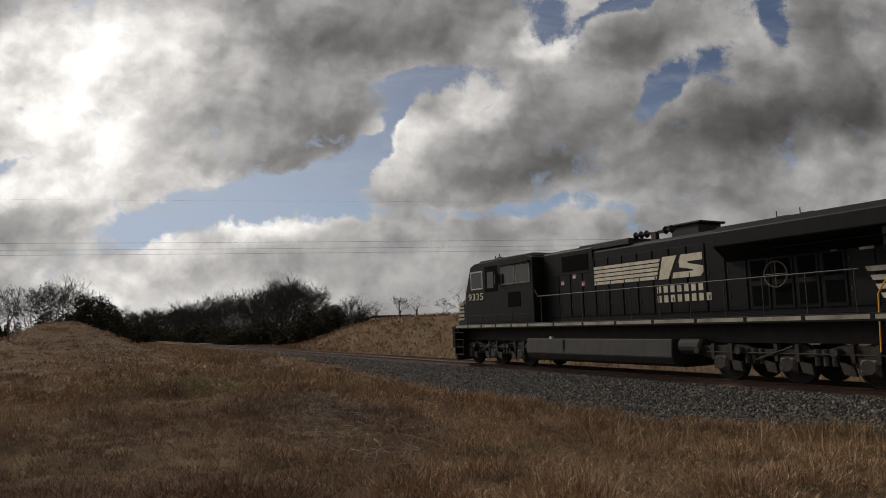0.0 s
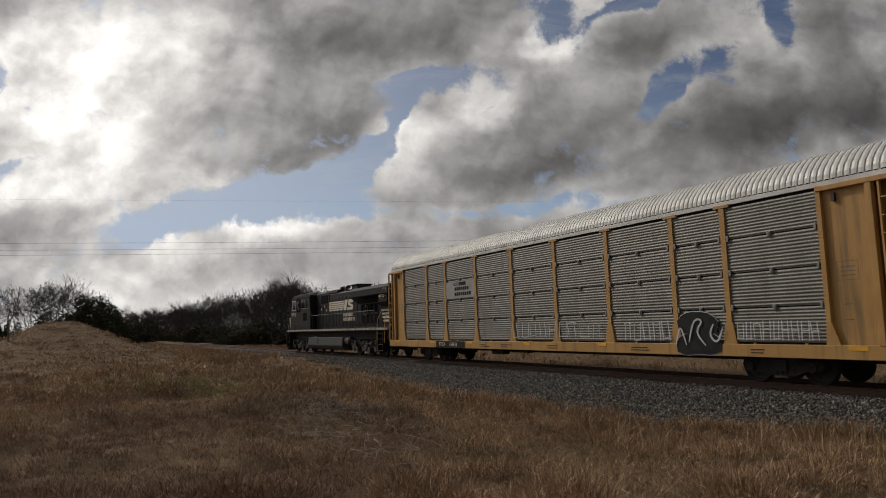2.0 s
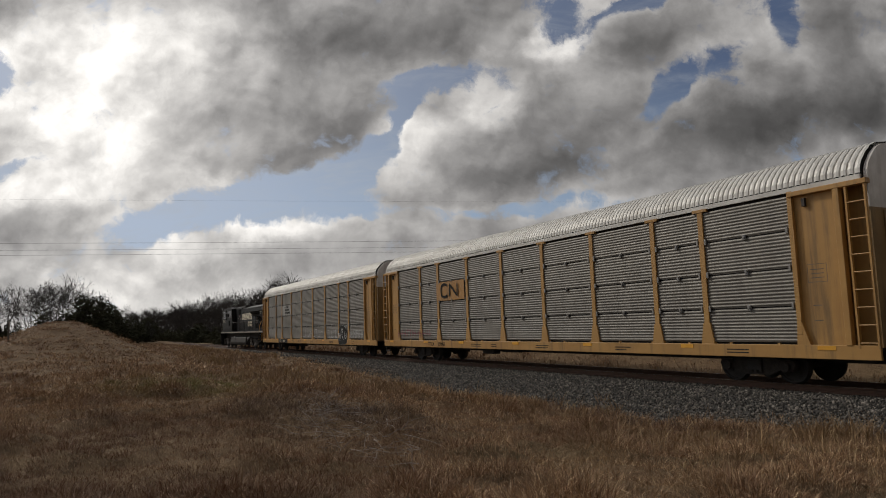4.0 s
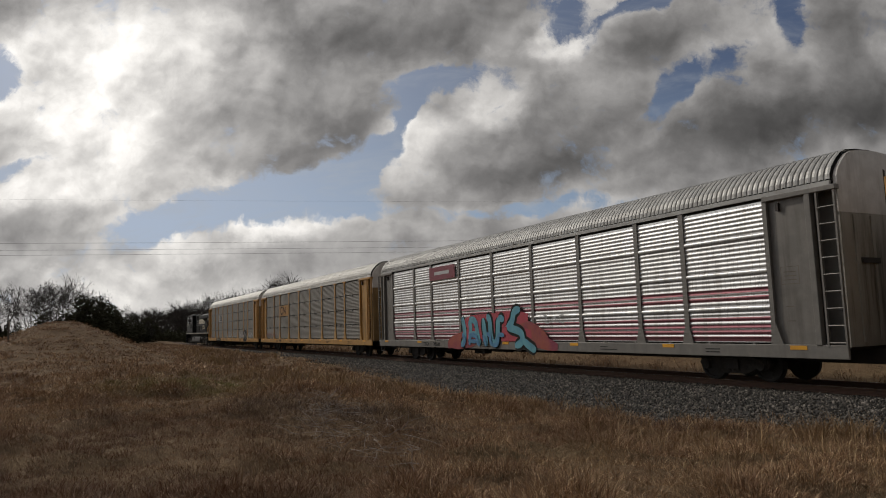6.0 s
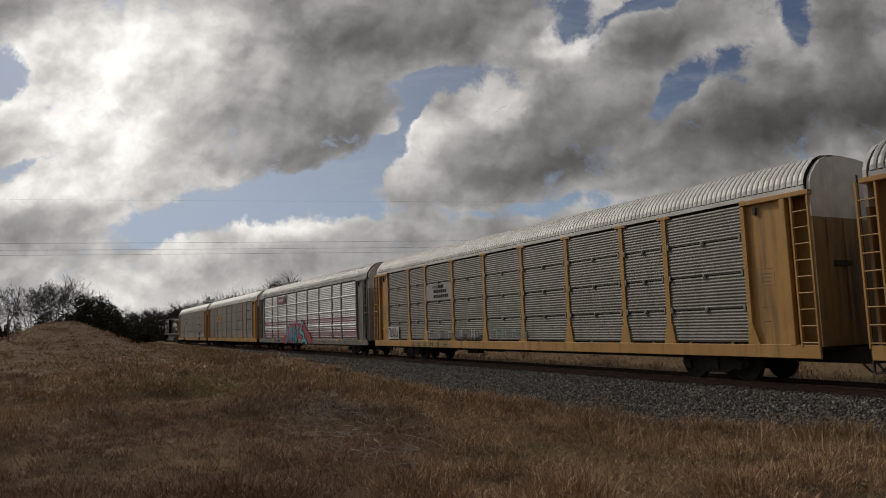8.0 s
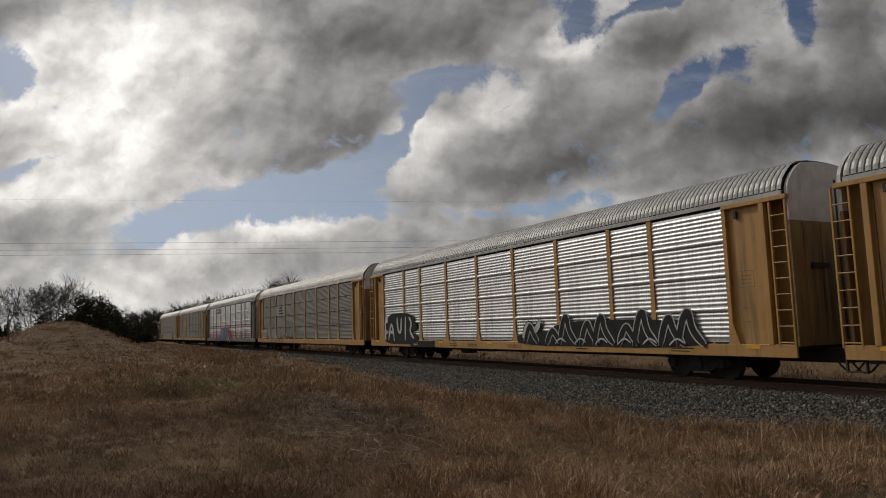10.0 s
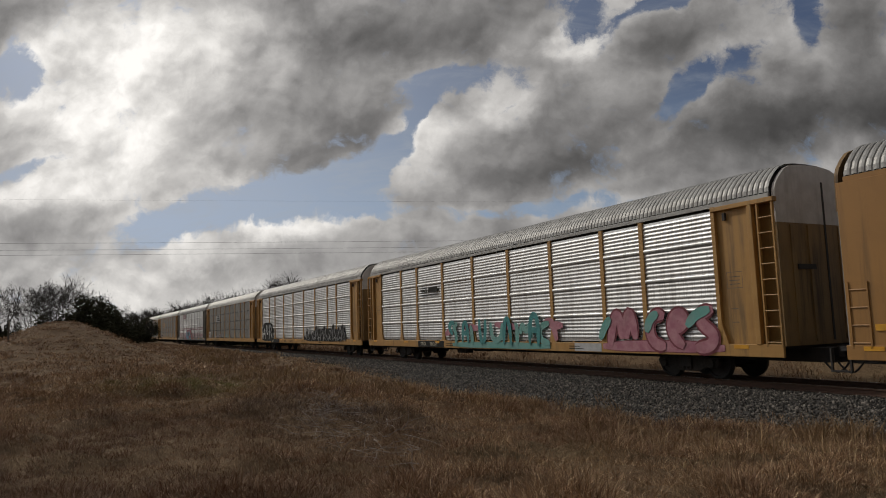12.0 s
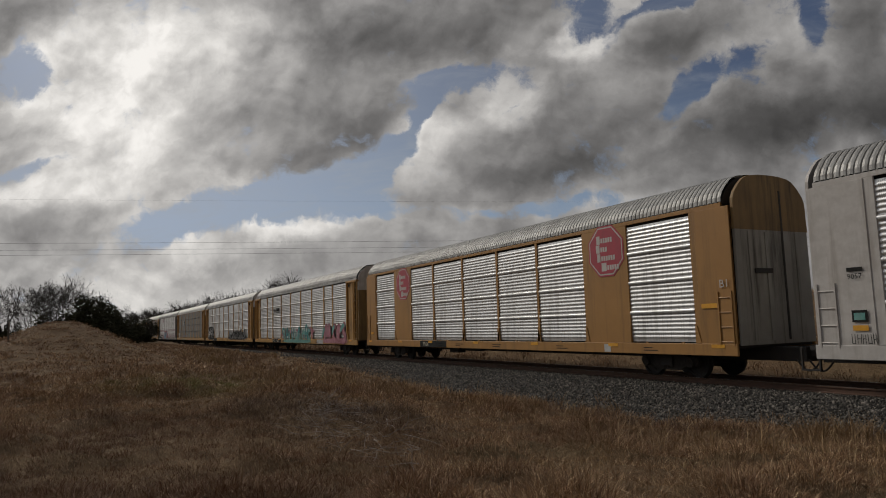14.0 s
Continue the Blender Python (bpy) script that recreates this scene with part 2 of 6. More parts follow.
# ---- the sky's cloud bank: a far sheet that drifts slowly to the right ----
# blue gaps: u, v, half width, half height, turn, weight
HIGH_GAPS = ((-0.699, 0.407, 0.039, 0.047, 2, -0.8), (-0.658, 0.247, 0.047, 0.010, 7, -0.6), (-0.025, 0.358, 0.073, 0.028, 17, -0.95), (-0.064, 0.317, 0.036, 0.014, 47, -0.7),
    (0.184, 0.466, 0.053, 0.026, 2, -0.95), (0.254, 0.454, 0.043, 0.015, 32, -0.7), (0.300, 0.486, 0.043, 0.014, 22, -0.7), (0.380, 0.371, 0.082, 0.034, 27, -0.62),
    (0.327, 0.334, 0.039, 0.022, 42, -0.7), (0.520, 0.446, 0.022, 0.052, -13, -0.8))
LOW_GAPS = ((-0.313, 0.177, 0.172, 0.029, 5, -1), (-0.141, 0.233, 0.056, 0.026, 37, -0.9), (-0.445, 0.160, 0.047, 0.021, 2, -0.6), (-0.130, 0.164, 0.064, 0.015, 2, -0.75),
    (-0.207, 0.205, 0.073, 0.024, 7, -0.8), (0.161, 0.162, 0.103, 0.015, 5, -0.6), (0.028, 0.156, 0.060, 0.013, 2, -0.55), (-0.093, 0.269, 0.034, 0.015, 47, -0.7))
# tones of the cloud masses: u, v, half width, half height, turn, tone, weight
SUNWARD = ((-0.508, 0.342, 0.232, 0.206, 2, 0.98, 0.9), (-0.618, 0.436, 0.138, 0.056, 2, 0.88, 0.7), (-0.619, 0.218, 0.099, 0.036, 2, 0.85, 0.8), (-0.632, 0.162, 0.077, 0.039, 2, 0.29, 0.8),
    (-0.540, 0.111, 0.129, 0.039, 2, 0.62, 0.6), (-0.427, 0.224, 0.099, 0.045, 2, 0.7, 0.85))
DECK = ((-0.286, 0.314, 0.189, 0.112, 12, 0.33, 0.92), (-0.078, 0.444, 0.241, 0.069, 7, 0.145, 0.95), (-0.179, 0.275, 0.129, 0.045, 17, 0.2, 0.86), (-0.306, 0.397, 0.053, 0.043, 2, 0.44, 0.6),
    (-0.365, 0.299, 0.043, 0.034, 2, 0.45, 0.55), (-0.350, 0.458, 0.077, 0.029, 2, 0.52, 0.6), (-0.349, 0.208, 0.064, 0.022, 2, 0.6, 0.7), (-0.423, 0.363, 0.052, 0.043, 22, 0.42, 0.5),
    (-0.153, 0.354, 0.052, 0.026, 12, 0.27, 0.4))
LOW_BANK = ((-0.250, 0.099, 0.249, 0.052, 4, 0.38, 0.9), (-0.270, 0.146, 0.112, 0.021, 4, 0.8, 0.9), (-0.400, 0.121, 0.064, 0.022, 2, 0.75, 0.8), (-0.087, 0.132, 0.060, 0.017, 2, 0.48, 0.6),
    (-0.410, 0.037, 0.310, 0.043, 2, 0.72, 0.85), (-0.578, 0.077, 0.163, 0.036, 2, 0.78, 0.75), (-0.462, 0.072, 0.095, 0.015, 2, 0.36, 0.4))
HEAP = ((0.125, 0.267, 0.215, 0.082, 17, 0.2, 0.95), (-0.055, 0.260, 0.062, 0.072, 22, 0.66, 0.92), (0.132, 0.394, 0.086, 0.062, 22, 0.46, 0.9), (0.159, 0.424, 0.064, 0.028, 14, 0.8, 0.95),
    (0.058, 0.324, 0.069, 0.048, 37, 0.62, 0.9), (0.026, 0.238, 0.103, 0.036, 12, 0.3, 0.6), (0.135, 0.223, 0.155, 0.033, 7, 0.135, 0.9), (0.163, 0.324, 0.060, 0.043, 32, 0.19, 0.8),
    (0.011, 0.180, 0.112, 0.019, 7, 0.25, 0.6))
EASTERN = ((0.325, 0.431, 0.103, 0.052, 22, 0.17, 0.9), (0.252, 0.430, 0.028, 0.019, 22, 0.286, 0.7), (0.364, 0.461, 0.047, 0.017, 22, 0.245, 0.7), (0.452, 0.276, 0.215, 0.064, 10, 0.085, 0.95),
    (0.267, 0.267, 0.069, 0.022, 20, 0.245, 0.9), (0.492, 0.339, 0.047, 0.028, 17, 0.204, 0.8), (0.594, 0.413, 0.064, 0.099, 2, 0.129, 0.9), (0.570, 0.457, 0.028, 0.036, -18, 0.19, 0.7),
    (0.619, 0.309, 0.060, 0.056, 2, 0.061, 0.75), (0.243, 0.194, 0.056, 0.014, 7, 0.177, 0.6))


def ellipse(N, p, after, u, v, ru, rv, turn, weight, reach=1.35):
    """A soft turned ellipse in the direction plane, taken up after another value."""
    q = N.add("ShaderNodeMapping", vector_type="TEXTURE")
    q.inputs["Location"].default_value = (u, v, 0)
    q.inputs["Rotation"].default_value = (0, 0, radians(turn))
    q.inputs["Scale"].default_value = (ru, rv, 1)
    N.put(q.inputs["Vector"], N.vec("ADD", p, N.vec("SCALE", (1e-7, 1e-7, 0.0), after)))
    return N.step(N.vec("LENGTH", q.outputs[0]), reach, 0.15, 0.0, weight)


def billow_group():
    """Heaped cloud relief in a direction (u, v, 0): broad swells, rounded heads and ragged edges."""
    g = bpy.data.node_groups.new("cloud_billow", "ShaderNodeTree")
    g.interface.new_socket("Vector", in_out="INPUT", socket_type="NodeSocketVector")
    g.interface.new_socket("Height", in_out="OUTPUT", socket_type="NodeSocketFloat")
    N = Nodes(g)
    vec = N.add("NodeGroupInput").outputs[0]
    warp = N.vec("SUBTRACT", N.noise(vec, 9.0, 5.0, 0.55, color=True), (0.5, 0.5, 0.5))
    squash = N.vec("MULTIPLY", N.vec("ADD", vec, N.vec("SCALE", N.vec("MULTIPLY", warp, (1.0, 1.0, 0.0)), 0.07)), (1.0, 1.25, 1.0))
    total = N.math("MULTIPLY_ADD", N.noise(squash, 5.5, 7.0, 0.50, 0.2), 1.0, -0.50)
    for scale, gain in ((11.0, 0.34), (25.0, 0.15), (55.0, 0.06)):
        cells = N.add("ShaderNodeTexVoronoi", feature="SMOOTH_F1")
        cells.inputs["Smoothness"].default_value = 0.45
        cells.inputs["Scale"].default_value = scale
        N.put(cells.inputs["Vector"], squash)
        total = N.math("ADD", total, N.math("MULTIPLY_ADD", cells.outputs["Distance"], -gain, gain * 0.45))
    N.put(N.add("NodeGroupOutput").inputs[0], total)
    return g


def cloud_material():
    m = bpy.data.materials.new("cloudy_sky")
    m.use_nodes = True
    m.node_tree.nodes.clear()
    N = Nodes(m.node_tree)
    sep = N.add("ShaderNodeSeparateXYZ")
    N.put(sep.inputs[0], N.add("ShaderNodeTexCoord").outputs["Object"])
    comb = N.add("ShaderNodeCombineXYZ")
    N.put(comb.inputs[0], N.math("DIVIDE", sep.outputs[0], sep.outputs[1]))
    N.put(comb.inputs[1], N.math("DIVIDE", sep.outputs[2], sep.outputs[1]))
    uv = comb.outputs[0]
    group = billow_group()

    def billow(v, after=0.0):
        n = N.add("ShaderNodeGroup", node_tree=group)
        N.put(n.inputs[0], N.vec("ADD", v, N.vec("SCALE", (1e-7, 0.0, 0.0), after)))
        return n.outputs[0]
    here = billow(uv)
    near = billow(N.vec("ADD", uv, (-0.010, 0.013, 0.0)), here)
    far = billow(N.vec("ADD", uv, (-0.035, 0.040, 0.0)), near)
    relief = N.math("ADD", N.math("MULTIPLY", N.math("SUBTRACT", here, near), 1.15), N.math("MULTIPLY", N.math("SUBTRACT", here, far), 1.15))
    v = N.add("ShaderNodeSeparateXYZ")
    N.put(v.inputs[0], uv)
    u_, v_ = v.outputs[0], v.outputs[1]
    # clear air, paler towards the horizon and the sun, with thin wisps
    glow = N.math("DIVIDE", N.vec("DISTANCE", N.vec("MULTIPLY", uv, (1.0, 0.8, 1.0)), (-0.52, 0.46, 0.0)), 0.62)
    glow = N.math("POWER", 2.718, N.math("MULTIPLY", N.math("MULTIPLY", glow, glow), -1.6))
    blue = N.mix(N.step(v_, 0.05, 0.42), (0.27, 0.36, 0.48), (0.068, 0.098, 0.172))
    blue = N.mix(N.math("MULTIPLY", glow, 0.75), blue, (0.62, 0.68, 0.80))
    wisp = N.step(N.noise(N.vec("MULTIPLY", uv, (1.0, 3.2, 1.0)), 8.0, 8.0, 0.62, 0.6), 0.40, 0.80, 0.0, 0.55)
    blue = N.mix(N.math("MULTIPLY", wisp, N.step(v_, 0.40, 0.15, 0.5, 1.0)), blue, (0.42, 0.44, 0.46))
    # blue gaps with heaped edges
    warp = N.vec("SUBTRACT", N.noise(N.vec("ADD", uv, N.vec("SCALE", (1e-7, 0.0, 0.0), far)), 7.0, 6.0, 0.6, color=True), (0.5, 0.5, 0.5))
    q = N.vec("ADD", uv, N.vec("SCALE", N.vec("MULTIPLY", warp, (1.0, 1.0, 0.0)), 0.11))
    ragged = N.math("MULTIPLY_ADD", N.noise(q, 20.0, 9.0, 0.64), 1.9, -0.95)
    density = N.math("ADD", N.math("ADD", 0.62, N.math("MULTIPLY", here, 1.3)), ragged)
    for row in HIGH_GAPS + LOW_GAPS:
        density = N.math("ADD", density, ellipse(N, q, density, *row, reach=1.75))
    cover = N.step(density, -0.12, 0.36)
    # light and shade of the masses
    tone = N.math("ADD", 0.33, N.math("MULTIPLY", density, 0.0))
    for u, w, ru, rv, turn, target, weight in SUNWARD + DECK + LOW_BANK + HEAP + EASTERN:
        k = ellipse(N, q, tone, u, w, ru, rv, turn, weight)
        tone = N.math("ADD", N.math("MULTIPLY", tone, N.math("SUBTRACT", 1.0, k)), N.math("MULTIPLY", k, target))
    tone = N.math("MULTIPLY", tone, N.math("SMOOTH_MAX", N.math("ADD", 1.0, N.math("MULTIPLY", relief, 1.0)), 0.6, 0.3))
    tone = N.math("MULTIPLY", tone, N.step(density, 0.20, 1.0, 1.20, 0.92))
    tone = N.math("MULTIPLY", tone, N.step(u_, -0.05, 0.5, 1.0, 0.84))
    tone = N.math("MINIMUM", tone, 1.15)
    white = N.mix(N.step(tone, 0.1, 0.9), (1.0, 0.968, 0.95), (1.0, 0.968, 0.925))
    cloud = N.vec("MULTIPLY", white, None)
    N.put(cloud.node.inputs[1], tone)
    emit = N.add("ShaderNodeEmission")
    N.put(emit.inputs[0], N.mix(cover, blue, cloud))
    N.put(N.add("ShaderNodeOutputMaterial").inputs[0], emit.outputs[0])
    m.cycles.emission_sampling = "NONE"
    return m


def sky_depth(u, v):
    """How far ahead the sheet hangs: low cloud far off, high cloud nearer, most so towards the sun."""
    high = min(max((v - 0.24) / 0.22, 0.0), 1.0)
    d = 4500 + (2350 - 4500) * high
    side = min(max((-0.1 - u) / 0.5, 0.0), 1.0) * min(max((v - 0.15) / 0.2, 0.0), 1.0)
    return d + (1650 - d) * 0.8 * side


def cloud_bank():
    nu, nv = 90, 40
    verts, faces = [], []
    for j in range(nv + 1):
        v = -0.04 + 0.62 * j / nv
        for i in range(nu + 1):
            u = -1.05 + 2.1 * i / nu
            d = sky_depth(u, v)
            verts.append((u * d, d, v * d))
    for j in range(nv):
        for i in range(nu):
            a = j * (nu + 1) + i
            faces.append((a, a + 1, a + nu + 2, a + nu + 1))
    ob = new("backdrop_sky", mesh_from("backdrop_sky", verts, faces, cloud_material()))
    ob.data.polygons.foreach_set("use_smooth", [True] * len(faces))
    return tagged(ob, "broken grey and white cumulus clouds with blue gaps", "sky", kind="structure")


sky_sheet = cloud_bank()


# ---- ground ----
def smooth(x, a, b):
    t = min(max((x - a) / (b - a), 0.0), 1.0)
    return t * t * (3 - 2 * t)


def tuft(x, y):
    """Where the grass stands in hummocks, 0 to 1."""
    return smooth(noise.noise((x * 0.95, y * 0.95, 4.0)) + 0.6 * noise.noise((x * 2.1, y * 2.1, 8.0)), -0.15, 0.75)


def ground_z(x, y):
    """Height of the land: a grassy verge that dips to the track, a mound, a cutting bank behind."""
    z = 0.22 - 0.62 * smooth(y, -15.0, -5.0)
    z += 0.10 * noise.noise((x * 0.18, y * 0.18, 0.3)) + 0.07 * noise.noise((x * 0.7, y * 0.7, 2.0)) + 0.045 * noise.noise((x * 1.7, y * 1.7, 6.0)) if -40 < y < -4.5 else 0.0
    if -60 < x < 6 and -30 < y < -4.5:
        z += 0.17 * tuft(x, y) * smooth(x, -58, -40) * (1 - smooth(y, -6.5, -5.0))
    mound = math.exp(-((x + 58) / 11.0) ** 2 - ((y + 17.9) / 4.2) ** 2)
    z += 2.25 * mound
    z += 0.9 * math.exp(-((x + 75) / 22.0) ** 2 - ((y + 22) / 12.0) ** 2)
    z += 0.42 * smooth(x, -26, -50) * smooth(y, -13, -8) * (1 - smooth(y, -3.6, -2.4)) + 0.55 * smooth(x, -70, -120) * smooth(y, -16, -9) * (1 - smooth(y, -5, -2.6))
    z -= 0.30 * math.exp(-((x + 20) / 9.0) ** 2 - ((y + 5.4) / 1.5) ** 2)
    if y > 3.0:
        rise = smooth(y, 4.2, 9.5) * smooth(x, -96.0, -58.0) * (1 - 0.6 * smooth(y, 10.5, 15.0))
        z = -0.40 + 2.95 * rise + 0.18 * rise * noise.noise((x * 0.15, y * 0.3, 5.0))
        z += smooth(x, -60.0, -110.0) * smooth(y, 5, 30) * 0.6
    return z


def spaced(lo, hi, near, fine, grow):
    """Grid lines: fine steps about near, ever wider outwards."""
    out = [near]
    for sign, end in ((1, hi), (-1, lo)):
        x, s = near, fine
        while (end - x) * sign > 0:
            x += sign * s
            s *= grow
            out.append(x)
    return sorted(out)


def grass_land():
    m = bpy.data.materials.new("dry_grass_soil")
    m.use_nodes = True
    N = Nodes(m.node_tree)
    bsdf = m.node_tree.nodes["Principled BSDF"]
    w = N.add("ShaderNodeTexCoord").outputs["Object"]
    c = N.mix(N.step(N.noise(w, 0.35, 6.0, 0.6), 0.35, 0.65), (0.125, 0.078, 0.046), (0.175, 0.118, 0.070))
    c = N.mix(N.step(N.noise(w, 3.0, 6.0, 0.7), 0.45, 0.7, 0.0, 0.7), c, (0.045, 0.030, 0.020))
    c = N.mix(N.step(N.noise(N.vec("ADD", w, (31.0, 7.0, 0.0)), 0.12, 4.0), 0.56, 0.68, 0.0, 0.2), c, (0.11, 0.10, 0.045))
    for turn in (0.4, 1.9, 2.8):          # litter of fallen straw
        lie = N.add("ShaderNodeMapping")
        lie.inputs["Rotation"].default_value = (0, 0, turn)
        lie.inputs["Scale"].default_value = (9.0, 90.0, 9.0)
        N.put(lie.inputs["Vector"], w)
        c = N.mix(N.step(N.noise(lie.outputs[0], 1.0, 3.0, 0.6), 0.56, 0.70, 0.0, 0.6), c, (0.36, 0.255, 0.155))
    N.put(bsdf.inputs["Base Color"], c)
    bsdf.inputs["Roughness"].default_value = 0.95
    bsdf.inputs["Specular IOR Level"].default_value = 0.1
    b = N.add("ShaderNodeBump")
    b.inputs["Strength"].default_value, b.inputs["Distance"].default_value = 0.8, 0.08
    N.put(b.inputs["Height"], N.noise(w, 9.0, 8.0, 0.7))
    N.put(bsdf.inputs["Normal"], b.outputs[0])
    return m


LAND = grass_land()
xs, ys = spaced(-4600, 1200, -10, 0.15, 1.028), spaced(-3500, 4000, -12, 0.14, 1.030)
gv = [(x, y, ground_z(x, y)) for y in ys for x in xs]
gf = [(j * len(xs) + i, j * len(xs) + i + 1, (j + 1) * len(xs) + i + 1, (j + 1) * len(xs) + i) for j in range(len(ys) - 1) for i in range(len(xs) - 1)]
ground = new("ground", mesh_from("ground", gv, gf, LAND))
ground.data.polygons.foreach_set("use_smooth", [True] * len(gf))
tagged(ground, "dry brown winter grassland with a low mound and a cutting bank", "ground", kind="structure")


# ---- track ----
def ballast_bed():
    m = material("ballast_stone", (0.055, 0.050, 0.045), (0.028, 0.026, 0.023), 0.9, scale=14.0, fine=30.0, bump=0.9, grime=0.5, grime_color=(0.07, 0.065, 0.06))
    bm = bmesh.new()
    bm_prism(bm, [(-6.6, -0.74), (-2.2, -0.20), (-1.3, -0.175), (1.3, -0.175), (2.2, -0.20), (4.6, -0.55), (4.6, -1.1), (-6.6, -1.1)], "x", -1500, 300)
    return part("ballast", bm, m, None)


bed = tagged(ballast_bed(), "grey crushed stone ballast shoulder under the track", "ballast", kind="structure")


def rail(y):
    prof = [(-0.075, -0.165), (0.075, -0.165), (0.070, -0.150), (0.014, -0.135), (0.010, -0.045), (0.037, -0.030), (0.037, -0.004), (0.030, 0.0),
            (-0.030, 0.0), (-0.037, -0.004), (-0.037, -0.030), (-0.010, -0.045), (-0.014, -0.135), (-0.070, -0.150)]
    bm = bmesh.new()
    bm_prism(bm, [(y + p, q) for p, q in prof], "x", -1500, 300)
    ob = part("rail", bm, RUST, None)
    head = part("rail_head", boxes((-1500, 300, y - 0.026, y + 0.026, 0.0005, 0.003)), STEEL, ob, "polished running surface")
    return tagged(ob, "rusty brown steel rail with a worn bright head", "rail", group="rails of the track", kind="structure")


for side in (-0.755, 0.755):
    rail(side)


# ---- rack cars ----
POSTS = (4.25, 6.22, 9.04, 11.90, 14.77, 17.63, 20.50, 22.37)
ENDS = (1.52, 25.18)
SIDE = 1.60


def roof_profile():
    """Roof across the car, from eave to eave: short upright, sloped shoulder, nearly flat crown."""
    half = [(1.575, 4.90), (1.565, 5.02), (1.49, 5.19), (1.29, 5.42), (1.07, 5.60), (0.85, 5.685), (0.45, 5.735)]
    return [(-y, z) for y, z in half] + [(0.0, 5.745)] + half[::-1]


def make_roof(x0, x1):
    """Broad pressed ribs with narrow grooves between them."""
    def make(bm):
        prof = roof_profile()
        count = round((x1 - x0) / 0.165)
        pitch, rows = (x1 - x0) / count, []
        for k in range(count):
            x = x0 + k * pitch
            for dx, lift in ((0.0, 0.0), (0.028, 0.0), (0.036, 0.045), (0.10, 0.056), (pitch - 0.008, 0.045)):
                rows.append([bm.verts.new((x + dx, y * (1 + lift * 0.3), z + lift)) for y, z in prof])
        for a, b in zip(rows, rows[1:]):
            for k in range(len(prof) - 1):
                bm.faces.new((a[k], a[k + 1], b[k + 1], b[k]))
    return make


def make_panel(width, style, row=0):
    """A corrugated side screen, 4 rows of sheet between seams; lies in the xz plane, facing -y."""
    def make(bm):
        seams = (1.09, 1.99, 2.93, 3.86, 4.74)
        n, band, depth = (10, 0.02, 0.017) if style == "fine" else (6, 0.085, 0.018)
        runs = [[]]
        for lo, hi in zip(seams, seams[1:]):
            pts = runs[-1]
            pts.append((0.0, lo + (0.016 if style == "fine" else 0.005)))
            step = (hi - lo - 2 * band) / n
            for k in range(n * 6):
                a = k / 6 * math.tau
                pts.append((-depth * (0.5 - 0.5 * math.cos(a)), lo + band + k / 6 * step))
            if style == "wide" and hi < 4.5:
                pts += [(-0.004, hi - band), (-0.026, hi - band * 0.75), (-0.046, hi - band * 0.35), (-0.050, hi), (-0.044, hi + band * 0.35), (-0.022, hi + band * 0.75)]
            else:                                   # an open seam to the next row of sheet
                pts += [(0.0, hi - band), (0.0, hi - 0.016)]
                runs.append([])
        for pts in (runs[row:row + 1] if style == "fine" else runs[:1]):
            a = [bm.verts.new((0, y, z)) for y, z in pts]
            b = [bm.verts.new((width, y, z)) for y, z in pts]
            for k in range(len(pts) - 1):
                bm.faces.new((a[k], b[k], b[k + 1], a[k + 1]))
    return make


def make_post(bm):
    bm_box(bm, -0.085, 0.085, -0.05, 0.06, 1.60, 4.76)
    bm_prism(bm, [(-0.22, 1.05), (0.22, 1.05), (0.12, 1.62), (-0.12, 1.62)], "y", -0.058, 0.06)
    bm_box(bm, -0.25, 0.25, -0.062, 0.02, 4.74, 4.82)


def make_plain_post(bm):
    bm_box(bm, -0.085, 0.085, -0.05, 0.06, 1.04, 4.78)
    bm_prism(bm, [(-0.20, 1.05), (0.20, 1.05), (0.10, 1.45), (-0.10, 1.45)], "y", -0.056, 0.06)


def make_latch(bm):
    bm_box(bm, -0.05, 0.05, -0.03, 0.01, -0.07, 0.07)
    bm_box(bm, -0.025, 0.025, -0.05, -0.02, -0.035, 0.055)


def make_ladder(height):
    def make(bm):
        for x in (0.0, 0.44):
            bm_box(bm, x - 0.022, x + 0.022, -0.04, 0.04, 0.0, height)
        z = 0.12
        while z < height - 0.05:
            bm_tube(bm, (0, -0.02, z), (0.44, -0.02, z), 0.018)
            z += 0.40
    return make


def wheelset(parent, x, radius, at_y=0.755):
    def make(bm):
        for s in (-1, 1):
            prof = [(radius + 0.025, -0.075 * s), (radius + 0.02, -0.055 * s), (radius, -0.045 * s), (radius - 0.01, 0.065 * s), (radius - 0.07, 0.065 * s),
                    (radius - 0.09, 0.02 * s), (0.16, 0.0), (0.13, 0.06 * s), (0.09, 0.08 * s)]
            bm_lathe(bm, prof, (0, s * at_y, 0), "y", 24)
            for k in range(5):
                a = k * math.tau / 5
                bm_box(bm, radius * 0.55 * math.cos(a) - 0.03, radius * 0.55 * math.cos(a) + 0.03, s * at_y - 0.03, s * at_y + 0.04,
                       radius * 0.55 * math.sin(a) - 0.03, radius * 0.55 * math.sin(a) + 0.03)
        bm_tube(bm, (0, -at_y, 0), (0, at_y, 0), 0.085, 10)
    ob = part("wheelset", cached("wheelset|%g" % radius, make, WHEEL), WHEEL, parent, at=(x, 0, radius))
    spinning.append((ob, (x, 0, radius), radius))
    return ob


